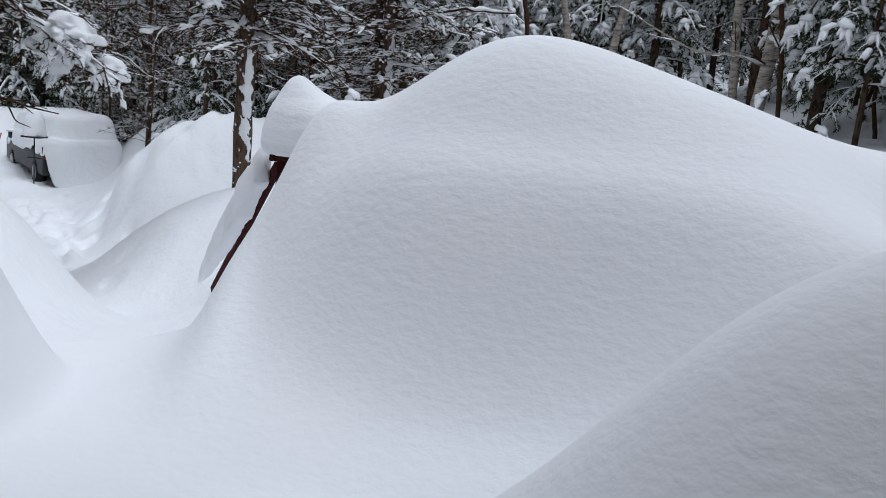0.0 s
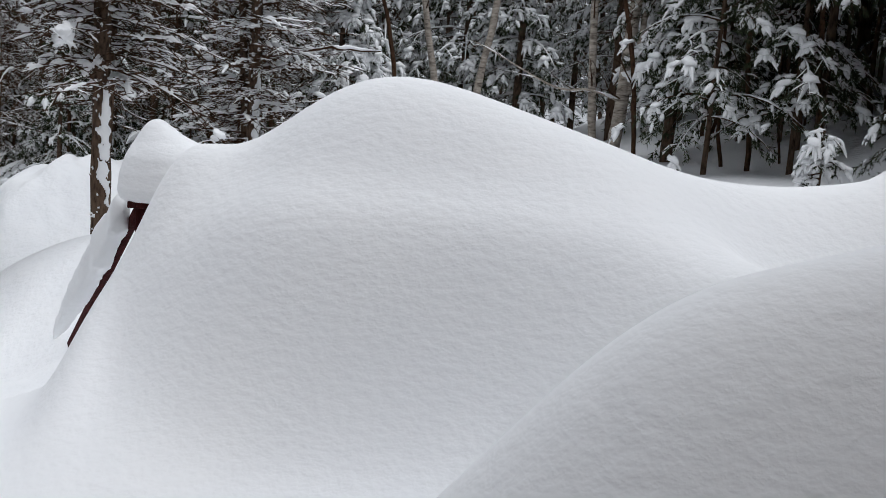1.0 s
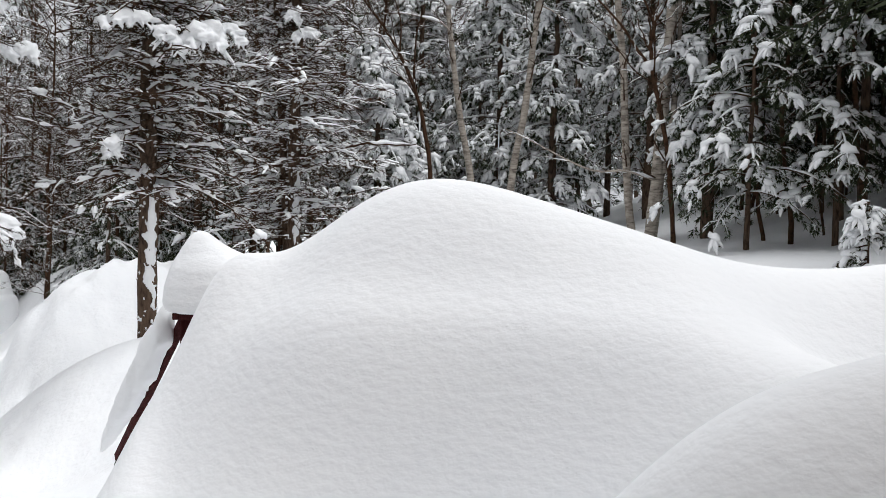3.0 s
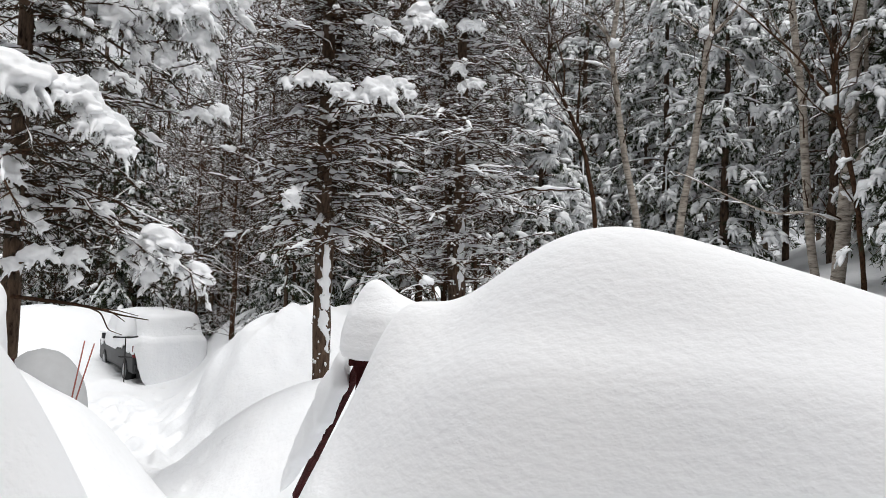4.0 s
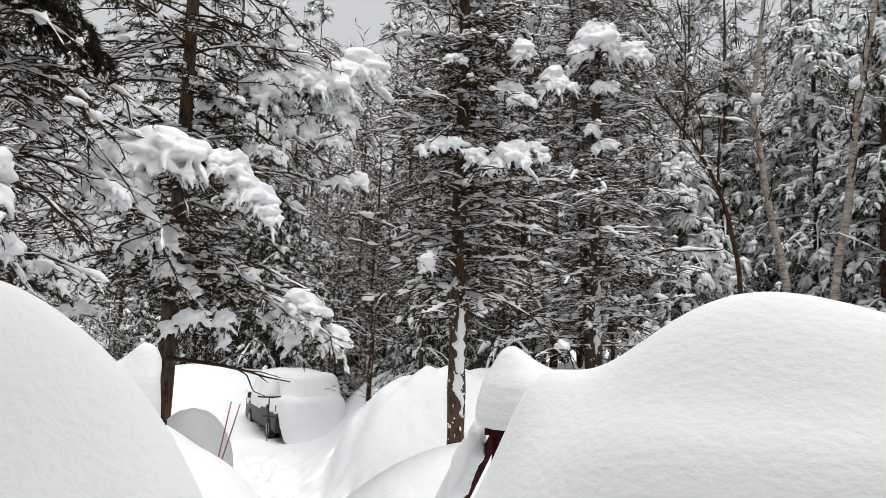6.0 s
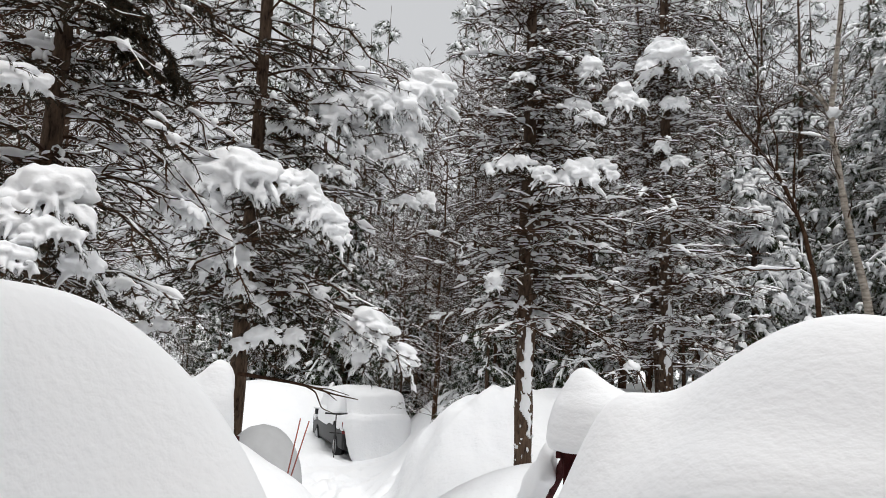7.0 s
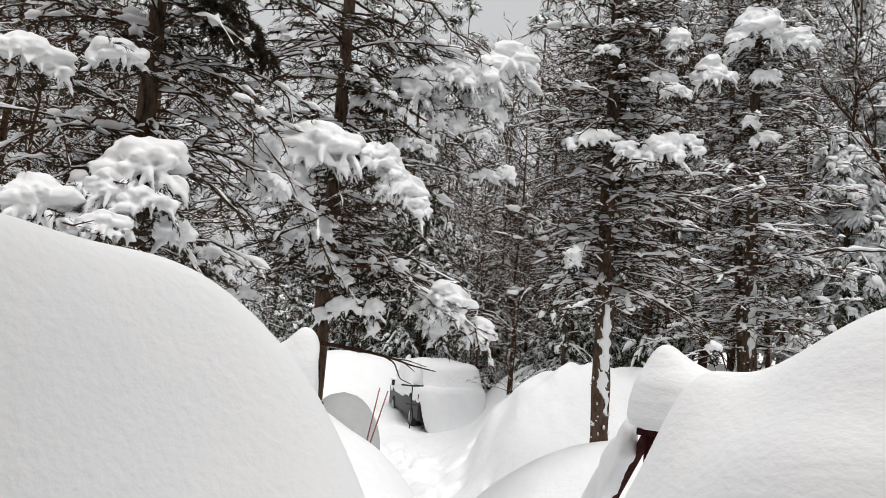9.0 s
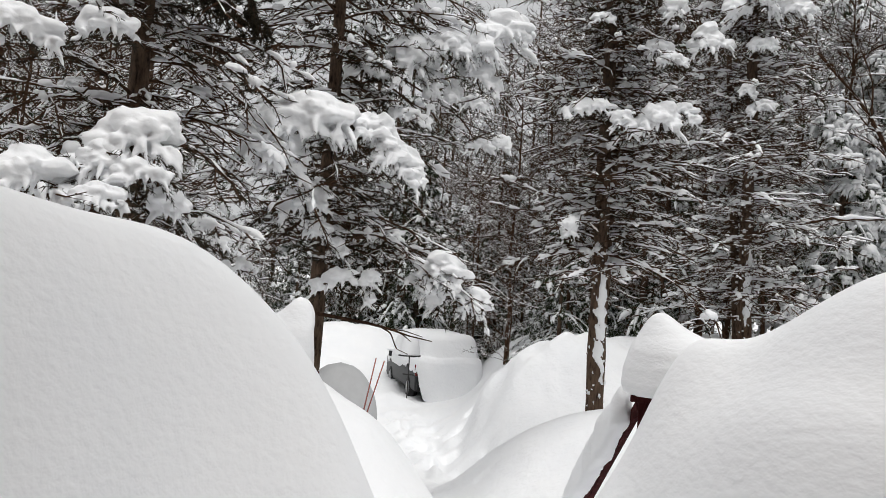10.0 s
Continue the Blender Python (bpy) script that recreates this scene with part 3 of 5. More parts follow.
def mantle(centre, hw, hh, tilt, rng):
    """A thick pad of snow draped over a spray: rounded heaps run together, with a fringe of drooping tongues. Gives its mesh lines and the tongues."""
    soup = Soup()
    c0 = np.array(centre)
    away = unit(c0 * np.array([1, 1, 0]))
    side = np.cross(away, np.array([0, 0, 1.0]))
    up = np.array([0, 0, 1.0])
    n = max(5, int(hw / 0.030))
    u = np.linspace(-0.85, 0.85, n) + rng.normal(0, 0.06, n)
    peak = rng.uniform(-0.35, 0.35)

    def crown(a):
        return 1.05 - 1.0 * np.abs(a - peak) ** 1.7 + 0.12 * np.sin(a * 9 + peak * 20)

    for row, (near, drop, fat) in enumerate(((0.30, 0.05, 0.72), (-0.05, 0.15, 0.82), (-0.40, 0.5, 0.66), (-0.66, 0.9, 0.5))):
        r = np.clip(hh * fat * rng.uniform(0.75, 1.1, n), 0.024, 0.16) * (1 - 0.35 * np.abs(u) ** 2)
        keep = rng.uniform(0, 1, n) < (1.0, 1.0, 0.85, 0.6)[row]
        c = c0 + side * (u * hw)[:, None] + away * (near * min(hw, 1.3 * hh) + rng.normal(0, 0.02, n))[:, None] + up * (((crown(u) - 0.75 - drop) * hh) + tilt * u * hw)[:, None]
        blobs(soup, c[keep], np.repeat(side[None], n, 0)[keep] + rng.normal(0, 0.3, (n, 3))[keep] * np.array([1, 1, 0.3]), r[keep][:, None] * np.stack([rng.uniform(1.0, 1.5, n), rng.uniform(0.8, 1.2, n), rng.uniform(0.75, 1.05, n)], 1)[keep], rng, 2, 0.1)
    m = int(2 * hw / 0.024) + 5
    a = np.linspace(-1.0, 1.0, m) + rng.normal(0, 0.04, m)
    start = c0 + side * (a * hw * 0.92)[:, None] - away * (rng.uniform(0.1, 0.8, m) * min(hw, 1.3 * hh))[:, None] + up * ((crown(a) - 1.35 - rng.uniform(0, 0.45, m)) * hh + tilt * a * hw)[:, None]
    go = unit(-away * rng.uniform(0.2, 0.9, m)[:, None] + side * (a * 0.7 + rng.normal(0, 0.35, m))[:, None] - up * rng.uniform(0.2, 0.7, m)[:, None])
    L = np.clip(hh * rng.uniform(0.45, 1.15, m), 0.05, 0.19)
    fingers(soup, start, go, L, np.clip(hh * rng.uniform(0.12, 0.24, m), 0.016, 0.034), rng, RING[4], 0.7)
    tips = np.stack([start, start + go * (L * 0.7)[:, None] - up * (0.2 * L)[:, None], start + go * (L * 1.25)[:, None] - up * (0.75 * L)[:, None]], 1)
    return soup, tips


def fuse(ob, voxel):
    """Runs the heaps of one pad together into one soft skin."""
    melt = ob.modifiers.new("melt", "REMESH")
    melt.mode, melt.voxel_size, melt.use_smooth_shade = "VOXEL", voxel, True
    soft = ob.modifiers.new("soften", "SMOOTH")
    soft.factor, soft.iterations = 0.5, 4
    return ob


def plaster(soup, T, r0, height, centre, rng, much=1.0):
    """Snow driven against one side of a trunk: a ragged crust with torn lower patches."""
    na, nz = 40, 190
    aa = np.linspace(-1.3, 1.3, na)
    zz = np.linspace(0.2, 3.4, nz)
    A, Z = np.meshgrid(aa, zz, indexing="ij")
    ph = rng.uniform(0, 6.28, 8)
    mid = 0.12 + 0.10 * np.sin(Z * 5.3 + ph[0]) + 0.08 * np.sin(Z * 13.1 + ph[1])
    patch = step(Z - 0.86 - 0.10 * np.sin(A * 4 + ph[2]) - 0.05 * np.sin(A * 11 + ph[3]), 0.03) * step(1.80 + 0.16 * np.sin(A * 3 + ph[3]) + 0.06 * np.sin(A * 13 + ph[2]) - Z, 0.03)
    flecks = 0.8 * rough(A * 0.11, Z, 34.0, int(ph[4] * 100)) + 0.5 * rough(A * 0.11, Z, 75.0, int(ph[5] * 100))
    keep = np.maximum(much * 0.50 * patch - np.abs(A - mid) * patch - 0.3 * (1 - patch) + 0.24 * flecks, 0.4 * (flecks - 1.25 + 0.25 * np.sin(Z * 7 + ph[6])) * step(1.5 - np.abs(A), 0.1))
    thick = 0.020 * np.sqrt(np.clip(keep, 0, 0.5)) + 0.002
    c_, _ = along(T[None], (Z / height).reshape(1, -1))
    c_ = c_[0].reshape(na, nz, 3)
    R = r0 * (1 - 0.93 * Z / height) * 1.03 + np.where(keep > 0, thick, -0.02)
    v = c_ + np.stack([np.cos(A + centre) * R, np.sin(A + centre) * R, 0 * R], -1)
    i = np.arange(na - 1)[:, None] * nz + np.arange(nz - 1)[None]
    f = np.stack([i, i + nz, i + nz + 1, i + 1], -1)
    ok = (keep[:-1, :-1] > -0.06) | (keep[1:, 1:] > -0.06)
    soup.add(v, f[ok].reshape(-1, 4))


def spruce(name, label, x, y, z0, height, r0, seed, first=1.1, reach=1.5, spacing=0.26, droop=0.25, live=0.35, snow=1.0, clumps=26, per=(9, 6), lean=(0, 0),
           needles=(16, 0.045, 0.008), top_reach=0.5, clump_size=0.16, stuck=True, thin=0.016, rise=0.12, clump_from=0.0, group="", green=NEEDLE, whorl=5, visible_top=99.0,
           plate=(4, 0.075, 2, 0.42), pads=(), bare=(), lumps=8, twig_plate=0.22, sheet=0.06, crust=1.0):
    rng = np.random.default_rng(seed)
    root = thing(name, label, "tree", group)
    T = trunk_line(x, y, z0 - 0.4, height, lean, rng, wobble=0.012)
    wood, twig, leaf, white = Soup(), Soup(), Soup(), Soup()
    rr = r0 * (1 - np.linspace(0, 1, len(T)) * 0.93) * (1 + 0.06 * rng.normal(size=len(T)))
    sweep(wood, T[None], rr[None], rr[None], RING[9])
    heights = []
    h = first
    while h < min(height * 0.97, visible_top):
        for _ in range(whorl):
            heights.append(h + rng.uniform(-0.5, 0.5) * spacing)
        h += spacing * rng.uniform(0.7, 1.3)
    heights = np.array(heights)
    n = len(heights)
    share = np.clip((heights - first) / (height - first), 0, 1)
    L = reach * (1 - share) ** 0.75 * (1 - top_reach) + reach * top_reach * (1 - share)
    L = np.maximum(L * rng.uniform(0.4, 1.15, n), 0.15)
    c, _ = along(T[None], (heights[None] / height))
    c = c[0]
    az = rng.uniform(0, 2 * math.pi, n)
    k = 9
    q = np.linspace(0, 1, k)[None, :, None]
    out = np.stack([np.cos(az), np.sin(az), np.zeros(n)], 1)[:, None]
    bend = rng.normal(0, 0.12, (n, 1, 1)) * np.stack([-np.sin(az), np.cos(az), np.zeros(n)], 1)[:, None]
    up = rise + 0.3 * share + rng.normal(0, 0.13, n)
    P = c[:, None] + L[:, None, None] * (out * q + bend * q ** 2 + np.array([0, 0, 1.0]) * (up[:, None, None] * q - (droop + rng.normal(0, 0.08, n))[:, None, None] * q ** 2))
    P = P + np.cumsum(rng.normal(0, 0.011, P.shape), 1) * (q * L[:, None, None])
    taper = np.linspace(1, 0.18, k)[None]

    def grow(P, L, share, twig, leaf, white, full):
        m = len(P)
        r1 = (thin * (0.45 + 0.55 * np.minimum(L / reach, 1.3)))[:, None] * taper
        sweep(twig, P, r1, r1, RING[2])
        P2, L2 = shoots(P, per[0], 0.12, 0.98, L * 0.46, 0.5, 55, 0.14, rng, 4)
        r2 = np.broadcast_to((0.0095 * np.linspace(1, 0.35, 4))[None], P2.shape[:2])
        sweep(twig, P2, r2, r2, RING[0])
        P3, L3 = shoots(P2, per[1], 0.15, 1.0, L2 * 0.42, 0.4, 48, 0.12, rng, k=3)
        slivers(twig, P3, 0.018, rng)
        alive = np.repeat(rng.uniform(0, 1, m) < (1.0 if full else live) * (0.5 + 1.2 * share), per[0])
        spikes(leaf, P2[alive], None, needles[0], needles[1], needles[2], rng)
        spikes(leaf, P3[np.repeat(alive, per[1])], None, max(needles[0] * 2 // 5, 3), needles[1], needles[2], rng)
        ws = (0.018 + 0.012 * np.minimum(L / reach, 1.2))[:, None] * snow
        if not full:
            snow_line(white, denser(P, 21), ws * 1.15, ws * 1.15, rng, DOME, 0.12, 0.006)
        plates(white, P, lumps, 0.1, 1.0, np.minimum(0.05 * (0.5 + 0.6 * L / reach), 0.065), rng, 1, 0.85, 0.5)
        plates(white, P2, 1, 0.05, 0.7, np.full(len(P2), sheet), rng, 2, 0.16, 0.05, 1.5)
        snow_line(white, denser(P2, 7), 0.016 * snow, 0.017 * snow, rng, DOME_LOW, 0.42, 0.003)
        snow_line(white, P3, 0.010 * snow, 0.010 * snow, rng, DOME_LOW, 0.7, 0.002)
        plates(white, P, plate[0], 0.15, 0.95, np.minimum(plate[1] * (0.45 + 0.6 * L / reach), plate[1] * 1.15), rng, plate[2], 0.58, plate[3])
        plates(white, P2, 1, 0.3, 0.9, np.full(len(P2), plate[1] * 0.5), rng, 1, 0.5, twig_plate)

    grow(P, L, share, twig, leaf, white, False)
    if clumps:
        ok = np.where(share >= clump_from)[0]
        for g in rng.choice(ok, min(clumps, len(ok)), replace=False):
            e, t = along(P[g:g + 1], np.array([[rng.uniform(0.7, 0.95)]]))
            heap(white, e[0, 0], t[0, 0], clump_size * rng.uniform(0.4, 0.95), rng, 2)
    # heavy boughs that stand out, each with its pad of snow
    for px, py, pz, size, tall, tilt in pads:
        end = np.array([px, py, pz - tall * 0.75])
        hz = np.clip((pz - T[0, 2] + 0.42 * math.hypot(px - x, py - y)) / height, 0.05, 0.95)
        s0 = along(T[None], np.array([[hz]]))[0][0, 0]
        q1 = np.linspace(0, 1, k)[:, None]
        line = s0[None] * (1 - q1) + end[None] * q1 + np.array([0, 0, 1.0]) * (0.22 * np.linalg.norm(end - s0) * q1 * (1 - q1))
        bough_w, bough_l, bough_s, dust = Soup(), Soup(), Soup(), Soup()
        far = np.linalg.norm(end - s0)
        tail = end + (line[-1] - line[-2]) * 0.6
        line = np.vstack([line[:-1], tail[None]])
        line[1:-1] += rng.normal(0, 0.022, (k - 2, 3)) * far
        grow(line[None], np.array([max(far, 0.5)]), np.array([0.6]), bough_w, bough_l, dust, True)
        bough_s, tips = mantle((px, py, pz), size * 0.88, tall * 0.80, tilt, rng)
        spikes(bough_l, tips[:, 1:] - np.array([0, 0, 0.02]), None, 9, 0.04, 0.007, rng, 0.6)
        ob = bough_w.object("bough", TWIG, root)
        bough_l.object("needle_spray", green, ob, "", False)["kind"] = "stuff"
        if dust.n:
            dust.object("snow_dusting", SNOW_TREE, ob)["kind"] = "stuff"
        fuse(bough_s.object("snow_pad", SNOW_TREE, ob, "heavy white pad of snow"), min(max(size / 22, 0.010), 0.018))
    # dark drooping boughs that have shed their snow
    for px, py, pz, wide, tall in bare:
        end = np.array([px, py, pz])
        s0 = along(T[None], np.array([[np.clip((pz + 0.5 - T[0, 2]) / height, 0.05, 0.95)]]))[0][0, 0]
        q1 = np.linspace(0, 1, k)[:, None]
        line = s0[None] * (1 - q1) + (end[None] + np.array([0, 0, tall * 0.6])) * q1 + np.array([0, 0, 1.0]) * 0.15 * q1 * (1 - q1)
        w_, l_ = Soup(), Soup()
        r_ = np.linspace(0.022, 0.008, k)[None]
        sweep(w_, line[None], r_, r_, RING[2])
        hang, hl = shoots(line[None], 26, 0.35, 1.0, np.array([tall * 1.3]), 0.2, 70, 0.9, rng, 5)
        r_ = np.broadcast_to(np.linspace(0.007, 0.002, 5)[None], hang.shape[:2])
        sweep(w_, hang, r_, r_, RING[0])
        P4, _ = shoots(hang, 7, 0.1, 1.0, hl * 0.35, 0.3, 45, 0.5, rng, 3)
        spikes(l_, hang, None, 46, 0.045, 0.008, rng)
        spikes(l_, P4, None, 22, 0.04, 0.007, rng)
        ob = w_.object("dark_bough", TWIG, root)
        l_.object("needle_spray", green, ob, "", False)["kind"] = "stuff"
    if stuck:
        facing = math.atan2(-y, -x)
        plaster(white, T, r0, height, facing + 0.28, rng, crust)
        m = 30                                           # broken stubs on the bare lower trunk
        sh = rng.uniform(0.02, min((first + 0.6) / height, 0.3), m)
        cc, _ = along(T[None], sh[None])
        a = facing + rng.uniform(-1.7, 1.7, m)
        o = np.stack([np.cos(a), np.sin(a), rng.normal(0.1, 0.2, m)], 1)
        rad_ = (r0 * (1 - sh * 0.93))[:, None]
        st = cc[0] + o * rad_ * 0.9
        ln = np.stack([st, st + o * rng.uniform(0.008, 0.04, (m, 1))], 1)
        rs = np.stack([rng.uniform(0.008, 0.014, m), rng.uniform(0.004, 0.009, m)], 1)
        sweep(wood, ln, rs, rs, RING[2])
        pick = rng.uniform(0, 1, m) < 0.45
        blobs(white, ln[pick, 1] - o[pick] * 0.012 + np.array([0, 0, 0.006]), o[pick], np.full((int(pick.sum()), 3), 0.016) * rng.uniform(0.6, 1.4, (int(pick.sum()), 1)), rng, 1, 0.1)
    wood.object("trunk", BARK, root)
    twig.object("branchwork", TWIG, root)["kind"] = "stuff"
    if leaf.n:
        leaf.object("foliage", green, root, "", False)["kind"] = "stuff"
    white.object("snow_load", SNOW_TREE, root, "white snow lying along the branches")["kind"] = "stuff"
    return root


def hemlock(name, label, x, y, z0, height, r0, seed, first=0.6, reach=1.8, spacing=0.42, snow=1.0, per=(8, 5), clumps=60, size=0.15, needles=(9, 0.09, 0.022), lean=(0, 0), group="", whorl=5, top=99.0, load=0.4):
    """A dense evergreen with hanging sprays, each loaded with snow."""
    rng = np.random.default_rng(seed)
    root = thing(name, label, "tree", group)
    T = trunk_line(x, y, z0 - 0.4, height, lean, rng)
    wood, twig, leaf, white = Soup(), Soup(), Soup(), Soup()
    rr = r0 * (1 - np.linspace(0, 1, len(T)) * 0.93)
    sweep(wood, T[None], rr[None], rr[None], RING[5])
    hs = []
    h = first
    while h < min(height * 0.98, top):
        hs += [h + rng.uniform(-0.5, 0.5) * spacing for _ in range(whorl)]
        h += spacing * rng.uniform(0.7, 1.3)
    hs = np.array(hs)
    n = len(hs)
    share = np.clip((hs - first) / (height - first), 0, 1)
    L = np.maximum(reach * (1 - share) ** 0.7 * rng.uniform(0.5, 1.15, n), 0.2)
    c = along(T[None], hs[None] / height)[0][0]
    az = rng.uniform(0, 2 * math.pi, n)
    k = 6
    q = np.linspace(0, 1, k)[None, :, None]
    out = np.stack([np.cos(az), np.sin(az), np.zeros(n)], 1)[:, None]
    P = c[:, None] + L[:, None, None] * (out * q + np.array([0, 0, 1.0]) * ((0.12 + rng.normal(0, 0.1, n))[:, None, None] * q - (0.55 + rng.normal(0, 0.1, n))[:, None, None] * q ** 2))
    r1 = (0.02 * L / reach)[:, None] * np.linspace(1, 0.2, k)[None]
    sweep(twig, P, r1, r1, RING[0])
    P2, L2 = shoots(P, per[0], 0.15, 1.0, L * 0.40, 0.5, 48, 0.45, rng)
    P3, L3 = shoots(P2, per[1], 0.15, 1.0, L2 * 0.5, 0.3, 45, 0.5, rng, k=3)
    r2 = np.broadcast_to((0.006 * np.linspace(1, 0.3, 4))[None], P2.shape[:2])
    sweep(twig, P2, r2, r2, RING[0])
    spikes(leaf, P2, None, needles[0], needles[1], needles[2], rng, 0.8)
    spikes(leaf, P3, None, needles[0], needles[1], needles[2], rng, 0.8)
    snow_line(white, P, 0.05 * snow, 0.05 * snow, rng, DOME_LOW, 0.2, 0.01)
    wide = np.minimum(0.026 + 0.06 * size, 0.042) * snow
    snow_line(white, P2, wide, wide * 0.8, rng, DOME, 0.25, 0.006)
    snow_line(white, P3, 0.026 * snow, 0.026 * snow, rng, DOME_LOW, 0.62, 0.006)
    m = min(clumps, len(P2))
    pick = rng.choice(len(P2), m, replace=False)
    cc, tt = along(P2[pick], rng.uniform(0.4, 0.95, (m, 1)))
    sz = size * rng.uniform(0.5, 1.2, (m, 1)) * np.array([[1.1, 0.75, 0.55]])
    base = unit(tt[:, 0] * np.array([1, 1, 0.3]) + np.array([0, 0, 0.0]))
    side = unit(np.cross(base, np.array([0, 0, 1.0])))
    blobs(white, cc[:, 0] + np.array([0, 0, 0.02]), base, sz * np.array([[0.62, 0.7, 0.6]]), rng, 2, 0.3)
    for turn in (-1.5, -0.75, 0.0, 0.75, 1.5):
        go = unit(base + side * (turn + rng.normal(0, 0.25, (m, 1))) + np.array([0, 0, -1.0]) * rng.uniform(0.1, 0.5, (m, 1)))
        fingers(white, cc[:, 0] + go * sz[:, :1] * 0.15, go, sz[:, 0] * rng.uniform(0.35, 0.85, m), sz[:, 0] * rng.uniform(0.14, 0.26, m), rng, RING[2], 0.8)
    pick = rng.uniform(0, 1, len(P2)) < load
    m = int(pick.sum())
    cc, tt = along(P2[pick], rng.uniform(0.1, 0.5, (m, 1)))
    fingers(white, cc[:, 0] + np.array([0, 0, 0.015]), unit(tt[:, 0]), size * rng.uniform(0.4, 0.9, m), size * rng.uniform(0.14, 0.34, m), rng, RING[2], 0.5)
    wood.object("trunk", BARK, root)
    twig.object("branchwork", TWIG, root)["kind"] = "stuff"
    leaf.object("foliage", NEEDLE_GREEN, root, "", False)["kind"] = "stuff"
    white.object("snow_load", SNOW_TREE, root, "white snow weighing down the sprays")["kind"] = "stuff"
    return root


def bare_tree(name, label, x, y, z0, height, r0, seed, bark, lean=(0, 0), forks=9, reach=1.6, start=0.3, snow=1.0, per=(6, 5), group="", angle=38):
    """A leafless tree: stem, rising limbs and fine twigs, with snow along them."""
    rng = np.random.default_rng(seed)
    root = thing(name, label, "tree", group)
    T = trunk_line(x, y, z0 - 0.4, height, lean, rng, 22, 0.05)
    wood, twig, white = Soup(), Soup(), Soup()
    rr = r0 * (1 - np.linspace(0, 1, len(T)) * 0.85) * (1 + 0.04 * rng.normal(size=len(T)))
    sweep(wood, T[None], rr[None], rr[None], RING[7])
    k = 7
    s = rng.uniform(start, 0.98, forks)
    c, _ = along(T[None], s[None])
    c = c[0]
    az = rng.uniform(0, 6.28, forks)
    el = np.radians(rng.normal(angle, 14, forks))
    go = np.stack([np.cos(az) * np.cos(el), np.sin(az) * np.cos(el), np.sin(el)], 1)
    L = reach * rng.uniform(0.5, 1.2, forks)
    q = np.linspace(0, 1, k)[None, :, None]
    P = c[:, None] + go[:, None] * L[:, None, None] * q + np.cumsum(rng.normal(0, 0.035, (forks, k, 3)), 1) * L[:, None, None] * (q > 0)
    r1 = (r0 * 0.34 * L / reach)[:, None] * np.linspace(1, 0.2, k)[None]
    sweep(wood, P, r1, r1, RING[3])
    P2, L2 = shoots(P, per[0], 0.2, 1.0, L * 0.5, 0.4, 42, -0.1, rng, 5)
    r2 = np.broadcast_to((r0 * 0.11 * np.linspace(1, 0.35, 5))[None], P2.shape[:2])
    sweep(twig, P2, r2, r2, RING[0])
    P3, L3 = shoots(P2, per[1], 0.2, 1.0, L2 * 0.5, 0.3, 40, -0.05, rng, 3)
    slivers(twig, P3, 0.022, rng)
    snow_line(white, P, r1 * 1.0 + 0.01 * snow, r1 + 0.022 * snow, rng, DOME, 0.1, 0.004)
    snow_line(white, P2, 0.016 * snow, 0.019 * snow, rng, DOME_LOW, 0.35, 0.003)
    snow_line(white, P3, 0.012 * snow, 0.013 * snow, rng, DOME_LOW, 0.75, 0.002)
    wood.object("trunk", bark, root)
    twig.object("twigwork", TWIG, root)["kind"] = "stuff"
    white.object("snow_load", SNOW_TREE, root, "white snow lying along the limbs")["kind"] = "stuff"
    return root


def far_tree(name, label, height, r0, seed, first, reach, limbs, group, snow=1.0, droop=0.4, blade=(0.20, 0.034), per=30):
    """A plain evergreen for the depth of the wood, standing at the origin."""
    rng = np.random.default_rng(seed)
    root = thing(name, label, "tree", group)
    T = trunk_line(0, 0, -0.4, height, (0, 0), rng, 10, 0.01)
    wood, leaf, white = Soup(), Soup(), Soup()
    rr = r0 * (1 - np.linspace(0, 1, 10) * 0.93)
    sweep(wood, T[None], rr[None], rr[None], RING[3])
    hs = first + (height * 0.97 - first) * np.sort(rng.uniform(0, 1, limbs)) ** 1.15
    share = (hs - first) / (height - first)
    L = np.maximum(reach * (1 - share) ** 0.75 * rng.uniform(0.5, 1.15, limbs), 0.25)
    c = along(T[None], hs[None] / height)[0][0]
    az = rng.uniform(0, 6.28, limbs)
    q = np.linspace(0, 1, 5)[None, :, None]
    out = np.stack([np.cos(az), np.sin(az), np.zeros(limbs)], 1)[:, None]
    P = c[:, None] + L[:, None, None] * (out * q + np.array([0, 0, 1.0]) * ((0.1 + rng.normal(0, 0.1, limbs))[:, None, None] * q - droop * q ** 2))
    r1 = (0.02 * L / reach)[:, None] * np.linspace(1, 0.3, 5)[None]
    sweep(wood, P, r1, r1, RING[0])
    spikes(leaf, P, None, per, blade[0], blade[1], rng, 1.1)
    P2, _ = shoots(P, 5, 0.25, 1.0, L * 0.35, 0.4, 50, 0.3, rng, 2)
    spikes(leaf, P2, None, 9, blade[0] * 0.8, blade[1] * 0.8, rng, 1.0)
    cc, tt = along(P2, rng.uniform(0.0, 0.6, (len(P2), 1)))
    m = len(P2)
    fingers(white, cc[:, 0], unit(tt[:, 0]), 0.24 * snow * rng.uniform(0.4, 1.2, m), 0.085 * snow * rng.uniform(0.4, 1.2, m), rng, RING[1], 0.5)
    snow_line(white, P, 0.05 * snow, 0.05 * snow, rng, DOME_LOW, 0.15, 0.01)
    wood.object("trunk", BARK, root)
    leaf.object("foliage", NEEDLE_GREEN, root, "", False)["kind"] = "stuff"
    white.object("snow_load", SNOW_TREE, root, "white snow on the boughs")["kind"] = "stuff"
    return root


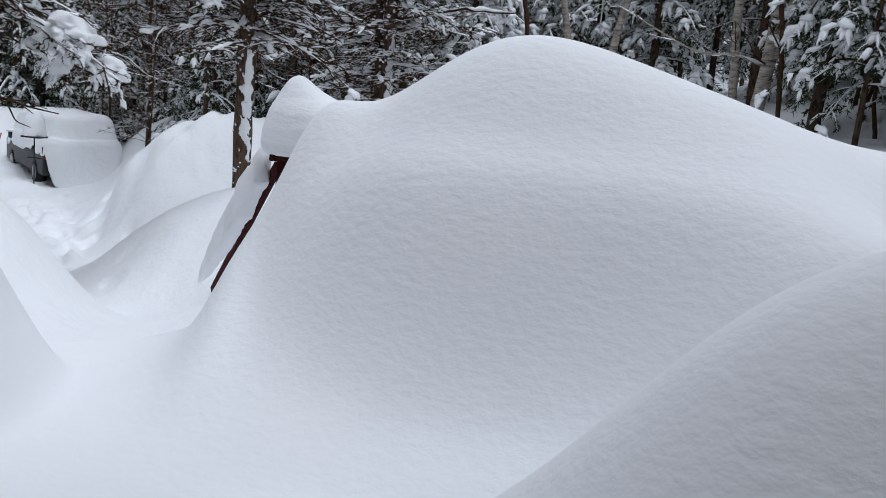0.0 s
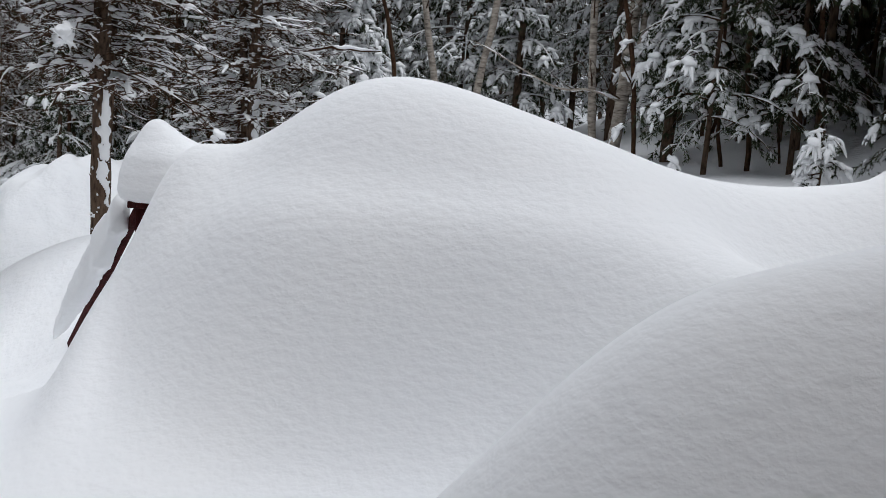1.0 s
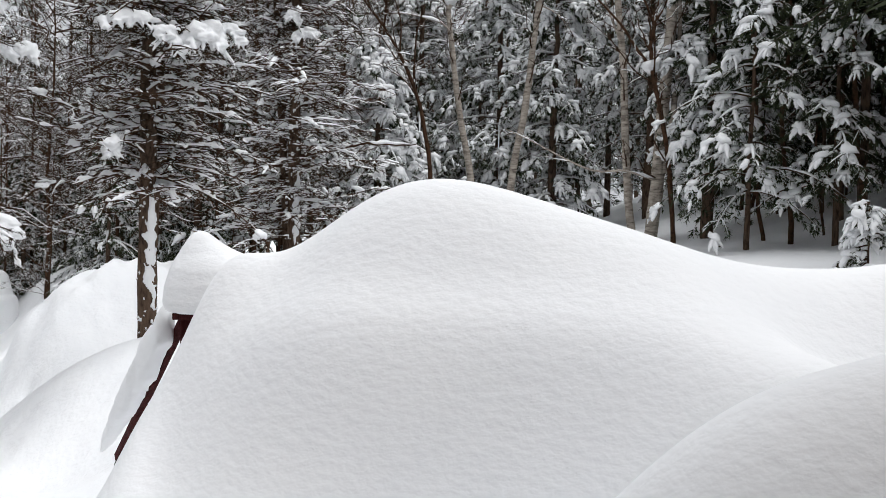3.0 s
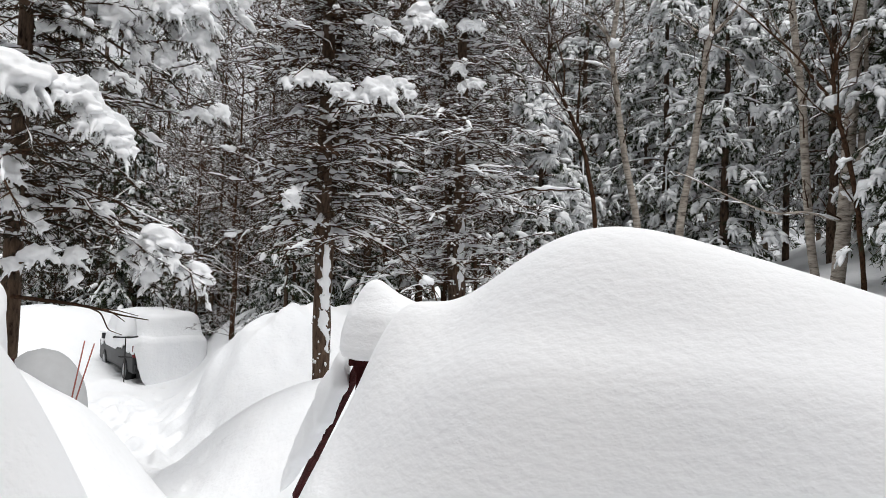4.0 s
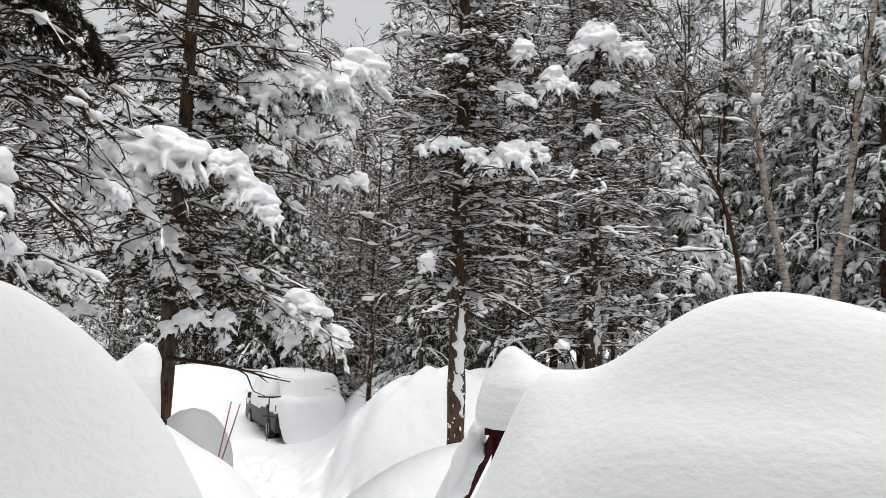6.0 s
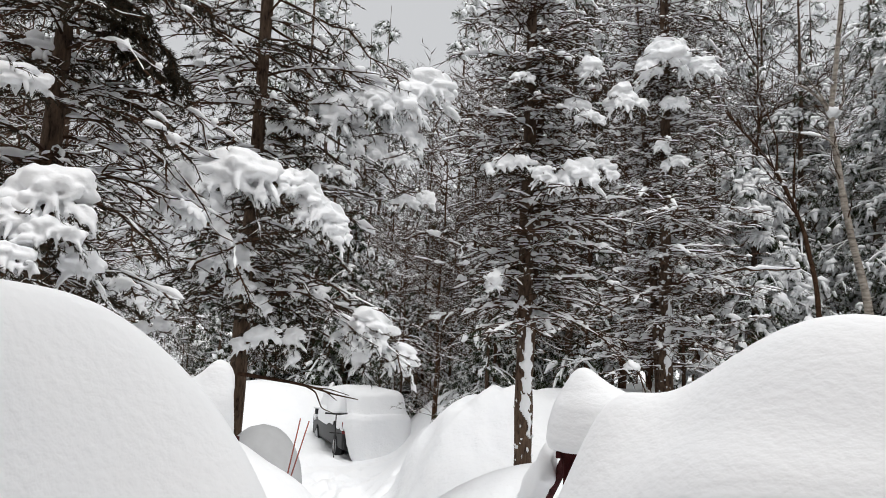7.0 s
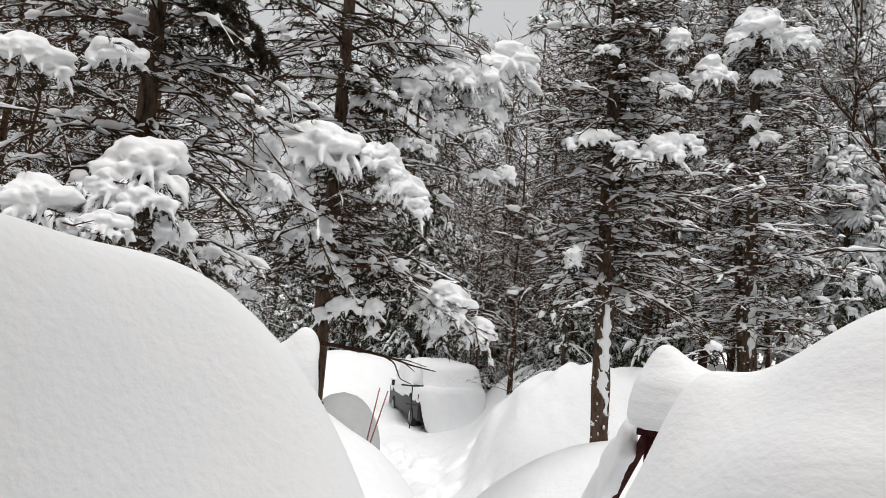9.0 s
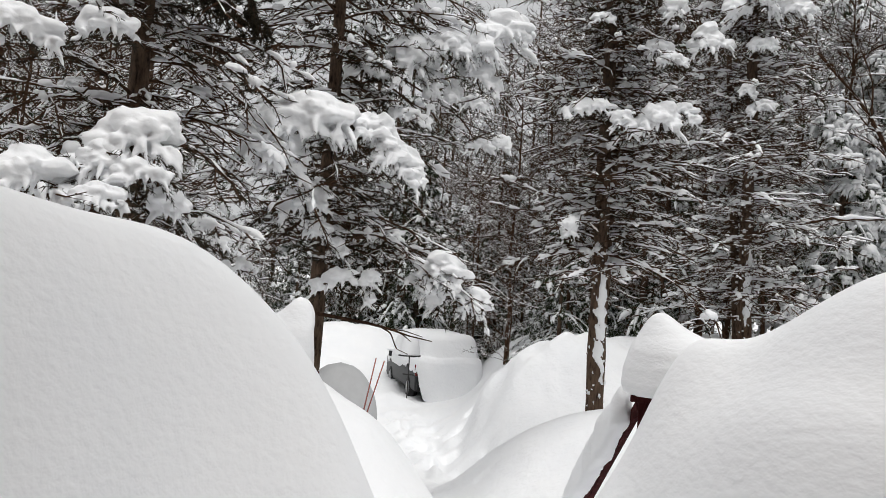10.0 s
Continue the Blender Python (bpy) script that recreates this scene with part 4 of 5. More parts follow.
def gz(x, y):
    return float(ground_height(np.array([float(x)]), np.array([float(y)]))[0])


# pads of snow on single boughs: centre, half width, half height, tilt
PADS_A = [(-2.31, 8.55, 5.31, 0.32, 0.11, 0.0), (-1.93, 8.54, 5.16, 0.12, 0.13, 0.0), (-1.59, 8.61, 5.19, 0.24, 0.17, 0.1), (-1.33, 8.75, 5.27, 0.14, 0.11, 0.0), (-1.18, 8.87, 6.10, 0.13, 0.16, -0.2), (-1.02, 8.89, 6.01, 0.14, 0.08, -0.2), (-1.62, 8.70, 5.95, 0.13, 0.12, 0.0), (-1.50, 8.73, 5.82, 0.17, 0.07, 0.0), (-2.25, 8.57, 6.29, 0.16, 0.08, 0.0), (-1.50, 8.73, 6.41, 0.09, 0.14, 0.0), (-2.46, 8.51, 4.00, 0.06, 0.12, 0.0), (-1.48, 8.58, 5.80, 0.16, 0.08, 0.0), (-1.47, 8.59, 6.37, 0.08, 0.12, 0.0)]
PADS_B = [(-0.86, 13.07, 7.35, 0.25, 0.12, 0.0), (-1.05, 13.06, 6.64, 0.12, 0.12, 0.0), (-0.85, 13.07, 6.39, 0.23, 0.12, 0.0), (-1.05, 13.07, 8.24, 0.41, 0.43, 0.0), (-0.47, 13.10, 7.95, 0.33, 0.19, -0.3), (-1.70, 13.00, 7.58, 0.14, 0.15, 0.0), (-1.52, 13.02, 7.41, 0.27, 0.12, 0.0), (-0.87, 13.08, 7.36, 0.23, 0.12, 0.0)]
PADS_C = [(-4.08, 5.71, 4.61, 0.52, 0.24, 0.3), (-4.15, 5.66, 4.28, 0.21, 0.19, 0.2), (-3.82, 5.88, 4.45, 0.16, 0.08, -0.2), (-3.60, 6.26, 4.58, 0.23, 0.17, -0.7), (-3.44, 6.34, 4.35, 0.23, 0.17, -0.8), (-3.31, 6.41, 4.21, 0.13, 0.09, -0.3), (-3.31, 7.19, 3.42, 0.19, 0.22, -0.2), (-3.05, 7.41, 3.13, 0.16, 0.15, 0.0), (-3.37, 7.16, 3.14, 0.05, 0.14, 0.0), (-3.96, 6.27, 3.24, 0.25, 0.09, 0.3), (-3.78, 6.61, 3.26, 0.08, 0.09, 0.0), (-3.78, 6.61, 3.07, 0.04, 0.07, 0.0), (-4.17, 6.01, 3.93, 0.23, 0.13, 0.2), (-4.05, 6.21, 3.63, 0.23, 0.11, -0.6)]
PADS_C += [(-3.84, 7.37, 5.61, 0.20, 0.29, -0.2), (-3.57, 7.51, 5.79, 0.23, 0.19, -0.2), (-3.32, 7.73, 5.83, 0.26, 0.20, -0.2), (-3.11, 7.92, 6.03, 0.26, 0.24, -0.1), (-3.29, 7.74, 5.50, 0.24, 0.15, -0.5), (-3.50, 7.54, 5.22, 0.08, 0.13, 0.0), (-3.28, 7.64, 5.16, 0.15, 0.09, -0.3), (-4.21, 7.05, 5.38, 0.30, 0.09, 0.0), (-3.79, 7.17, 4.93, 0.26, 0.09, 0.0), (-3.24, 7.76, 4.73, 0.17, 0.08, 0.0), (-3.03, 7.85, 4.77, 0.08, 0.10, 0.0), (-3.83, 6.93, 3.71, 0.21, 0.07, 0.0), (-4.46, 5.54, 3.28, 0.19, 0.07, -0.1)]
PADS_D = [(-4.10, 3.98, 4.09, 0.31, 0.19, -0.1), (-3.95, 3.85, 3.78, 0.24, 0.10, 0.1), (-4.15, 3.79, 3.86, 0.16, 0.16, 0.4), (-4.02, 3.62, 3.60, 0.20, 0.10, 0.2), (-4.32, 3.42, 3.74, 0.22, 0.18, 0.2), (-4.00, 4.22, 3.65, 0.12, 0.13, -0.2), (-3.94, 4.55, 3.50, 0.15, 0.08, -0.4), (-4.34, 3.71, 3.78, 0.10, 0.13, 0.3), (-4.34, 3.87, 4.80, 0.21, 0.11, 0.0), (-4.57, 3.42, 4.66, 0.27, 0.13, 0.0)]
DARK = [(-4.01, 4.88, 5.13, 0.18, 0.27), (-4.16, 4.75, 5.40, 0.19, 0.23), (-4.09, 5.33, 5.77, 0.15, 0.20), (-4.03, 5.12, 5.03, 0.14, 0.19)]
# the four spruces of the yard
spruce("spruce_tree", "tall spruce with a bare lower trunk and snowy dead branches", -2.25, 9.27, 1.95, 13, 0.112, 21, first=2.0, reach=1.35, spacing=0.15, live=0.03, clumps=8, clump_from=0.2, lean=(-0.012, 0), per=(12, 4), visible_top=7.5, clump_size=0.12, plate=(4, 0.06, 2, 0.17), twig_plate=0.03, lumps=4, crust=1.1,
       pads=PADS_A)
middle_spruce = spruce("spruce_tree", "spruce with thin snow-lined horizontal branches", -0.985, 13.75, gz(-0.985, 13.75), 15, 0.125, 22, first=0.9, reach=1.85, spacing=0.19, live=0.03, clumps=8, clump_from=0.25, lean=(-0.018, 0), per=(12, 4), visible_top=9.0, clump_size=0.16, plate=(4, 0.075, 2, 0.17), twig_plate=0.03, lumps=4,
       pads=PADS_B)
spruce("spruce_tree", "slender spruce stem beside a larger spruce", -1.10, 13.95, gz(-1.1, 13.95), 10, 0.075, 23, first=1.3, reach=1.2, spacing=0.28, live=0.1, clumps=3, per=(7, 4), visible_top=7.0, stuck=False, lean=(-0.066, 0))
spruce("spruce_tree", "second dark spruce stem close behind a larger trunk", -2.37, 9.75, 1.9, 12, 0.06, 26, first=2.3, reach=0.9, spacing=0.3, live=0.05, clumps=2, per=(8, 4), visible_top=7.0, stuck=False, lean=(0.02, 0))
left_spruce = spruce("spruce_tree", "spruce with drooping boughs loaded with thick snow", -4.565, 6.95, 1.4, 14, 0.095, 24, first=2.55, reach=1.7, spacing=0.22, whorl=4, live=0.75, clumps=16, lean=(0.0, 0), droop=0.38, per=(9, 5), visible_top=7.5, clump_size=0.15, needles=(20, 0.05, 0.009), stuck=False, lumps=4, plate=(4, 0.075, 2, 0.2), twig_plate=0.07,
       pads=PADS_C)
spruce("spruce_tree", "dark spruce with broad snow pads on its boughs", -4.83, 4.65, 1.6, 14, 0.09, 25, first=2.3, reach=1.5, spacing=0.22, live=0.8, clumps=10, lean=(-0.008, 0), droop=0.4, per=(9, 5), visible_top=6.5, clump_size=0.15, needles=(22, 0.05, 0.009), stuck=False, lumps=4, plate=(4, 0.075, 2, 0.2), twig_plate=0.07,
       pads=PADS_D, bare=DARK)

# birches and other leafless trees at the wood's edge
def curve(points, k):
    """A smooth line through a few points."""
    p = np.array(points, float)
    p = np.vstack([2 * p[0] - p[1], p, 2 * p[-1] - p[-2]])
    f = np.linspace(0, len(p) - 3 - 1e-6, k)
    i = f.astype(int)
    u = (f - i)[:, None]
    a, b, c, e = p[i], p[i + 1], p[i + 2], p[i + 3]
    return 0.5 * (2 * b + (c - a) * u + (2 * a - 5 * b + 4 * c - e) * u ** 2 + (3 * b - a - 3 * c + e) * u ** 3)


def leafless(name, label, stem, r0, r1, limbs, bark, seed, group="", twigs=(7, 5), snow=1.0, rise=3.0):
    rng = np.random.default_rng(seed)
    root = thing(name, label, "tree", group)
    foot = (stem[0][0] * 1.3 - stem[1][0] * 0.3, stem[0][1] * 1.3 - stem[1][1] * 0.3)
    foot = (*foot, min(gz(*foot) - 0.3, stem[0][2] - 0.3))
    head = 2 * np.array(stem[-1]) - np.array(stem[-2])
    head = np.array(stem[-1]) + unit(head - np.array(stem[-1])) * rise
    pts = [foot, *stem] + ([tuple(head)] if rise else [])
    T = curve(pts, 34) + np.cumsum(rng.normal(0, 0.006, (34, 3)), 0) * np.array([1, 1, 0])
    wood, twig, white = Soup(), Soup(), Soup()
    rr = np.linspace(r0, r1, 34) * (1 + 0.05 * rng.normal(size=34))
    sweep(wood, T[None], rr[None], rr[None], RING[9])
    s, fork = Soup(), Soup()
    for pts_, r in limbs:
        P = curve(pts_, 12)
        L = np.linalg.norm(np.diff(P, axis=0), axis=1).sum()
        P = P + np.cumsum(rng.normal(0, 0.008, P.shape), 0) * L * 0.5
        lr = np.linspace(r, r * 0.35, 12)[None]
        sweep(wood, P[None], lr, lr, RING[5])
        snow_line(white, P[None], lr * 1.05 + 0.006, lr * 1.1 + 0.024 * snow, rng, DOME, 0.0, 0.004)
        if r > 0.028:
            blobs(fork, P[1][None] + np.array([[0, 0, 0.0]]), unit(P[2] - P[1])[None], np.array([[0.13, 0.08, 0.22]]) * rng.uniform(0.7, 1.1), rng, 2, 0.2)
        P2, L2 = shoots(P[None], twigs[0], 0.15, 1.0, np.array([min(L * 0.5, 0.9)]), 0.4, 40, -0.05, rng, 5)
        r2 = np.broadcast_to((0.010 * np.linspace(1, 0.35, 5))[None], P2.shape[:2])
        sweep(twig, P2, r2, r2, RING[0])
        P3, L3 = shoots(P2, twigs[1], 0.2, 1.0, L2 * 0.5, 0.3, 40, 0.0, rng, 3)
        slivers(twig, P3, 0.016, rng)
        snow_line(white, P2, 0.014 * snow, 0.018 * snow, rng, DOME_LOW, 0.3, 0.003)
    P, L = shoots(T[None], 14, 0.35, 1.0, np.array([1.3]), 0.3, 55, -0.15, rng, 6)
    r2 = np.broadcast_to((0.016 * np.linspace(1, 0.3, 6))[None], P.shape[:2])
    sweep(twig, P, r2, r2, RING[1])
    P2, L2 = shoots(P, 6, 0.2, 1.0, L * 0.45, 0.3, 42, -0.05, rng, 3)
    slivers(twig, P2, 0.018, rng)
    snow_line(white, P, 0.018 * snow, 0.022 * snow, rng, DOME_LOW, 0.3, 0.004)
    wood.object("trunk", bark, root)
    twig.object("twigwork", TWIG, root)["kind"] = "stuff"
    white.object("snow_load", SNOW_TREE, root, "white snow lying along the limbs")["kind"] = "stuff"
    if fork.n:
        fork.object("fork_snow", SNOW_TREE, root, "snow packed into the forks")
    return root


leafless("birch_tree", "slender pale birch with snow packed in its forks", [(2.59, 17.92, 4.42), (2.30, 17.95, 5.99), (2.12, 17.98, 7.29), (2.00, 17.99, 8.46), (2.10, 17.98, 9.52)], 0.085, 0.04,
         [([(2.02, 17.96, 8.34), (1.78, 18.01, 8.76), (1.44, 18.04, 9.08), (1.10, 18.05, 9.22)], 0.04), ([(2.02, 17.96, 8.39), (1.74, 17.97, 8.93), (1.39, 17.86, 9.42)], 0.03), ([(2.01, 17.96, 8.44), (2.17, 17.98, 8.73), (2.18, 17.98, 9.52)], 0.035), ([(2.10, 17.96, 7.56), (1.80, 17.66, 7.85), (1.02, 17.54, 7.99), (0.53, 17.54, 7.94)], 0.022)], BIRCH, 31, "birches")
leafless("birch_tree", "pale birch with a wide snow-filled fork", [(3.23, 16.81, 4.33), (3.47, 16.76, 5.97), (3.61, 16.73, 7.30), (3.74, 16.71, 8.33), (3.86, 16.68, 9.02)], 0.085, 0.045,
         [([(3.71, 16.71, 8.23), (3.94, 16.66, 8.43), (4.22, 16.60, 8.77), (4.60, 16.53, 9.41)], 0.05), ([(3.71, 16.71, 8.29), (3.42, 16.77, 8.49), (2.98, 16.84, 8.87)], 0.03), ([(3.77, 16.70, 8.13), (4.11, 16.51, 7.89), (4.36, 16.41, 7.54)], 0.018)], BIRCH, 32, "birches")
leafless("birch_tree", "straight pale grey birch trunk", [(5.02, 14.36, 3.31), (4.89, 14.41, 4.48), (4.80, 14.44, 6.41), (4.64, 14.50, 8.14)], 0.085, 0.055,
         [([(4.76, 14.42, 6.85), (4.47, 14.22, 7.35), (4.17, 14.12, 8.03)], 0.024)], BIRCH, 33, "birches")
thick = leafless("birch_tree", "thick tan birch with a twin stem and long bare limb", [(5.14, 13.58, 3.49), (5.22, 13.55, 4.59), (5.30, 13.53, 6.16), (5.37, 13.51, 7.74)], 0.125, 0.08,
         [([(5.27, 13.50, 4.38), (5.40, 13.45, 5.55), (5.46, 13.46, 6.54), (5.49, 13.47, 9.40)], 0.07), ([(5.10, 13.44, 4.28), (4.64, 13.23, 4.41), (4.02, 13.32, 4.42), (3.66, 13.42, 4.54), (2.98, 13.59, 4.89), (2.51, 13.67, 5.11)], 0.022)], BIRCH, 34, "birches", (5, 4))
leafless("leafless_tree", "thin dark forking sapling with snow along its limbs", [(5.15, 12.65, 3.20), (5.06, 12.66, 4.28), (4.94, 12.70, 5.13), (4.78, 12.75, 5.95), (4.75, 12.76, 6.35), (4.77, 12.76, 6.75)], 0.045, 0.024,
         [([(4.78, 12.75, 5.95), (4.55, 12.84, 6.27), (4.26, 12.93, 6.72), (3.94, 13.03, 7.12), (3.39, 13.20, 7.68)], 0.03), ([(4.82, 12.73, 5.76), (4.47, 12.82, 6.01), (4.08, 12.81, 6.46), (3.78, 12.91, 6.75)], 0.014), ([(4.77, 12.76, 6.70), (4.55, 12.84, 7.29), (4.38, 12.88, 7.93)], 0.022), ([(4.77, 12.76, 6.75), (4.93, 12.71, 7.07), (5.07, 12.68, 7.72)], 0.02)], TWIG, 35, "", (4, 3), 1.0, 0.0)
leafless("leafless_tree", "thin dark sapling with many snowy limbs", [(1.51, 16.42, 4.52), (1.33, 16.44, 5.61), (1.10, 16.45, 6.40), (0.75, 16.48, 7.11), (0.36, 16.49, 7.67), (-0.07, 16.50, 8.23)], 0.05, 0.02, [([(0.99, 16.44, 6.63), (0.76, 16.43, 6.76), (0.39, 16.33, 7.25)], 0.022), ([(1.13, 16.45, 6.40), (1.17, 16.45, 7.18), (1.31, 16.45, 7.90)], 0.022), ([(1.28, 16.44, 5.89), (0.94, 16.13, 6.28), (0.44, 15.93, 6.57)], 0.018), ([(0.83, 16.44, 6.96), (0.82, 16.54, 7.65), (0.62, 16.64, 8.33)], 0.018)], TWIG, 36, "", (7, 5), 1.0, 0.0)
s, w = Soup(), Soup()
low = curve([(-1.00, 13.67, 4.45), (-0.17, 13.52, 4.62), (0.33, 13.53, 4.67), (0.95, 13.53, 4.70)], 22)
low[1:] += np.cumsum(np.random.default_rng(8).normal(0, 0.012, (21, 3)), 0)
lr = np.linspace(0.03, 0.01, 22)[None]
sweep(s, low[None], lr, lr, RING[3])
rng = np.random.default_rng(7)
sweep(w, low[None, 5:] + np.array([0, 0, 0.02]), lr[:, 5:] * 0.5 + 0.04 * rng.uniform(0.0, 1.2, (1, 17)), lr[:, 5:] * 0.3 + 0.06 * rng.uniform(0.0, 1.2, (1, 17)), DOME, True)
low_limb = s.object("low_limb", TWIG, middle_spruce)
w.object("snow_load", SNOW_TREE, low_limb, "thick ridge of snow on the limb")

# snow-laden evergreens of the wood
LABEL_H = "dense evergreen with hanging sprays loaded with snow"
for i, (x, y, h, reach) in enumerate([(0.5, 18.4, 5.8, 2.2), (3.7, 20.8, 11, 2.6), (1.7, 22.5, 12, 2.6), (4.6, 18.8, 9, 1.9), (6.9, 18.6, 10, 2.4), (6.0, 13.3, 8.5, 1.6)]):
    hemlock("hemlock_tree", LABEL_H, x, y, gz(x, y), h, 0.12, 50 + i, reach=reach, first=1.0 if x < 5 else 1.9, group="evergreens at the wood's edge", clumps=420, size=0.22 if i == 0 else 0.21, top=8.5, load=0.6)
for i, (x, y, h, reach) in enumerate([(7.4, 13.4, 8, 1.9), (9.6, 13.4, 9, 2.0), (11.6, 14.2, 9, 2.2), (8.8, 16.4, 10, 2.2), (11.2, 17.5, 10, 2.4), (13.5, 15.5, 10, 2.4), (13.0, 19.5, 11, 2.6)]):
    hemlock("hemlock_tree", "tall dark evergreen with a high crown and light snow", x, y, gz(x, y), h, 0.09, 60 + i, reach=reach, first=1.7 if i == 0 else 2.7, group="dark evergreens on the slope", clumps=170 if i == 0 else 80, size=0.19, snow=0.6, load=0.3 if i == 0 else 0.2, needles=(13, 0.09, 0.024))
hemlock("hemlock_tree", "young green evergreen with snowy sprays beside the deck", 6.84, 7.65, gz(6.84, 7.65), 5, 0.06, 71, reach=1.3, first=0.3, spacing=0.25, clumps=60, size=0.13, needles=(14, 0.05, 0.011), snow=0.7)
hemlock("hemlock_sapling", "small evergreen sapling half buried in snow", 4.52, 6.7, gz(4.52, 6.7), 1.25, 0.02, 72, reach=0.5, first=0.35, spacing=0.13, clumps=34, size=0.11, needles=(10, 0.03, 0.006), snow=0.5, per=(6, 4))


for i, (x, y, h, reach) in enumerate([(5.35, 10.6, 6.5, 1.25), (6.35, 10.1, 6.5, 1.2), (7.2, 11.3, 7, 1.3)]):
    hemlock("hemlock_tree", "slender evergreen with small snowy sprays before dark woods", x, y, gz(x, y), h, 0.045, 90 + i, reach=reach, first=1.3, spacing=0.36, whorl=4, per=(7, 4), clumps=105, size=0.17, needles=(13, 0.065, 0.016), snow=0.75, load=0.32, group="slender evergreens on the slope")


# further rows: shared meshes, turned and placed unevenly
rng = random.Random(9)
protos = [
    hemlock("hemlock_tree", "broad low evergreen under heavy snow", -6.2, 26.0, gz(-6.2, 26.0), 7, 0.13, 81, reach=2.4, first=0.2, spacing=0.6, per=(6, 4), clumps=110, size=0.2, needles=(8, 0.13, 0.035), load=0.45, group="evergreens behind the car"),
    bare_tree("leafless_tree", "leafless tree with dense snowy twigs", -4.4, 17.6, gz(-4.4, 17.6), 9, 0.05, 83, TWIG, snow=0.8, forks=34, reach=2.2, start=0.12, per=(8, 7), group="leafless thicket"),
    bare_tree("leafless_tree", "leafless tree with dense snowy twigs", -11.0, 11.2, gz(-11.0, 11.2), 8, 0.045, 84, TWIG, snow=0.8, forks=34, reach=2.0, start=0.1, per=(8, 7), group="leafless thicket", angle=25),
    far_tree("spruce_tree", "far dark spruce with snowy branches", 13, 0.085, 85, 0.8, 2.3, 62, "far spruces"),
    far_tree("hemlock_tree", "far dark evergreen with a high crown", 12, 0.08, 86, 2.6, 2.6, 58, "far evergreens", 0.8, 0.5),
    far_tree("hemlock_tree", "dark evergreen with a bare lower trunk and little snow", 10, 0.065, 87, 2.9, 2.5, 76, "dark evergreens on the slope", 0.42, 0.5),
    far_tree("hemlock_tree", "dark evergreen with a dense high crown and a bare stem", 9.5, 0.042, 88, 3.0, 2.3, 96, "dark evergreens on the slope", 0.30, 0.45, (0.24, 0.055), 64),
]
AT = [(-6.2, 26.0), (-4.4, 17.6), (-11.0, 11.2), (0, 0), (0, 0), (0, 0), (0, 0)]
protos[3].matrix_basis = Matrix.Translation((-3.2, 19.5, gz(-3.2, 19.5)))
protos[5].matrix_basis = Matrix.Translation((10.6, 11.6, gz(10.6, 11.6)))
protos[6].matrix_basis = Matrix.Translation((9.2, 10.2, gz(9.2, 10.2)))
protos[4].matrix_basis = Matrix.Translation((7.5, 21.5, gz(7.5, 21.5)))


def place(i, x, y, turn, size):
    ox, oy = AT[i]
    oz = gz(ox, oy) if i < 3 else 0.0
    ob = copy_thing(protos[i], Matrix())
    ob.matrix_basis = Matrix.Translation((x, y, gz(x, y))) @ pose(0, 0, 0, 0, 0, turn) @ Matrix.Diagonal((size, size, size, 1)) @ Matrix.Translation((-ox, -oy, -oz))
    return ob


def row(kinds, d, a0, a1, n, scale=(0.85, 1.2)):
    for k in range(n):
        deg = a0 + (a1 - a0) * (k + rng.uniform(0.15, 0.85)) / n
        r = d * rng.uniform(0.92, 1.1)
        size = rng.uniform(*scale)
        if 24.5 < deg < 37.0:                            # the cleared drive stays open
            r = max(r, 29.0 + rng.uniform(0, 4))
        if 34.0 < deg < 43.0 or 20.0 < deg < 24.0:      # the gaps where the sky shows between the crowns
            size = min(size, r * (0.012 if 35.5 < deg < 42 else 0.021 if deg > 30 else 0.029))
        place(kinds[k % len(kinds)], -math.sin(radians(deg)) * r, math.cos(radians(deg)) * r, rng.uniform(0, 360), size)


row([1, 3, 2], 18.0, 2, 14, 6)
row([1, 2], 13.5, 40, 64, 7)
row([2, 1, 3], 17.0, 38, 64, 9)
row([0, 1, 0, 3], 30.0, 8, 40, 12)
row([3, 1, 0], 22.5, 37, 64, 9)
row([1, 2, 1], 22.5, -8, 9, 7)
row([1, 2], 24.5, 9, 24, 10, (0.7, 1.0))
row([2, 1], 29.5, 22, 38, 10, (0.8, 1.1))
row([0], 27.0, 14, 38, 10, (0.6, 0.85))
row([2, 1], 17.5, 4, 17, 5, (0.7, 1.0))
row([3, 4, 1, 2], 25.5, -12, 16, 12)
row([4, 4, 3], 21.5, -54, -24, 12, (0.9, 1.25))
row([4, 3, 4], 25.0, -54, -12, 16)
row([4, 3], 17.5, -52, -28, 8, (0.8, 1.1))
# three rows right of the view, added to cut side light on the wood floor
row([4, 3], 14.0, -112, -60, 9)
row([4, 3], 21.0, -112, -58, 11)
row([4, 3], 29.0, -112, -58, 10, (1.0, 1.4))
for deg, r, size in [(20, 25.0, 0.9), (23.5, 26.5, 0.8), (26.3, 29.5, 1.0), (29.5, 32.5, 1.0), (33, 33, 1.1), (36.5, 33, 1.1)]:
    place(0, -math.sin(radians(deg)) * r, math.cos(radians(deg)) * r, deg * 7, size)
for deg, r, size in [(15.4, 19.6, 0.5), (16.2, 16.6, 0.46), (13, 17.4, 0.5), (10, 17.0, 0.45), (16.9, 21.0, 0.5), (21.2, 24.0, 0.6), (12.2, 20.0, 0.6), (14.2, 21.5, 0.62)]:
    place(0, -math.sin(radians(deg)) * r, math.cos(radians(deg)) * r, deg * 11, size)
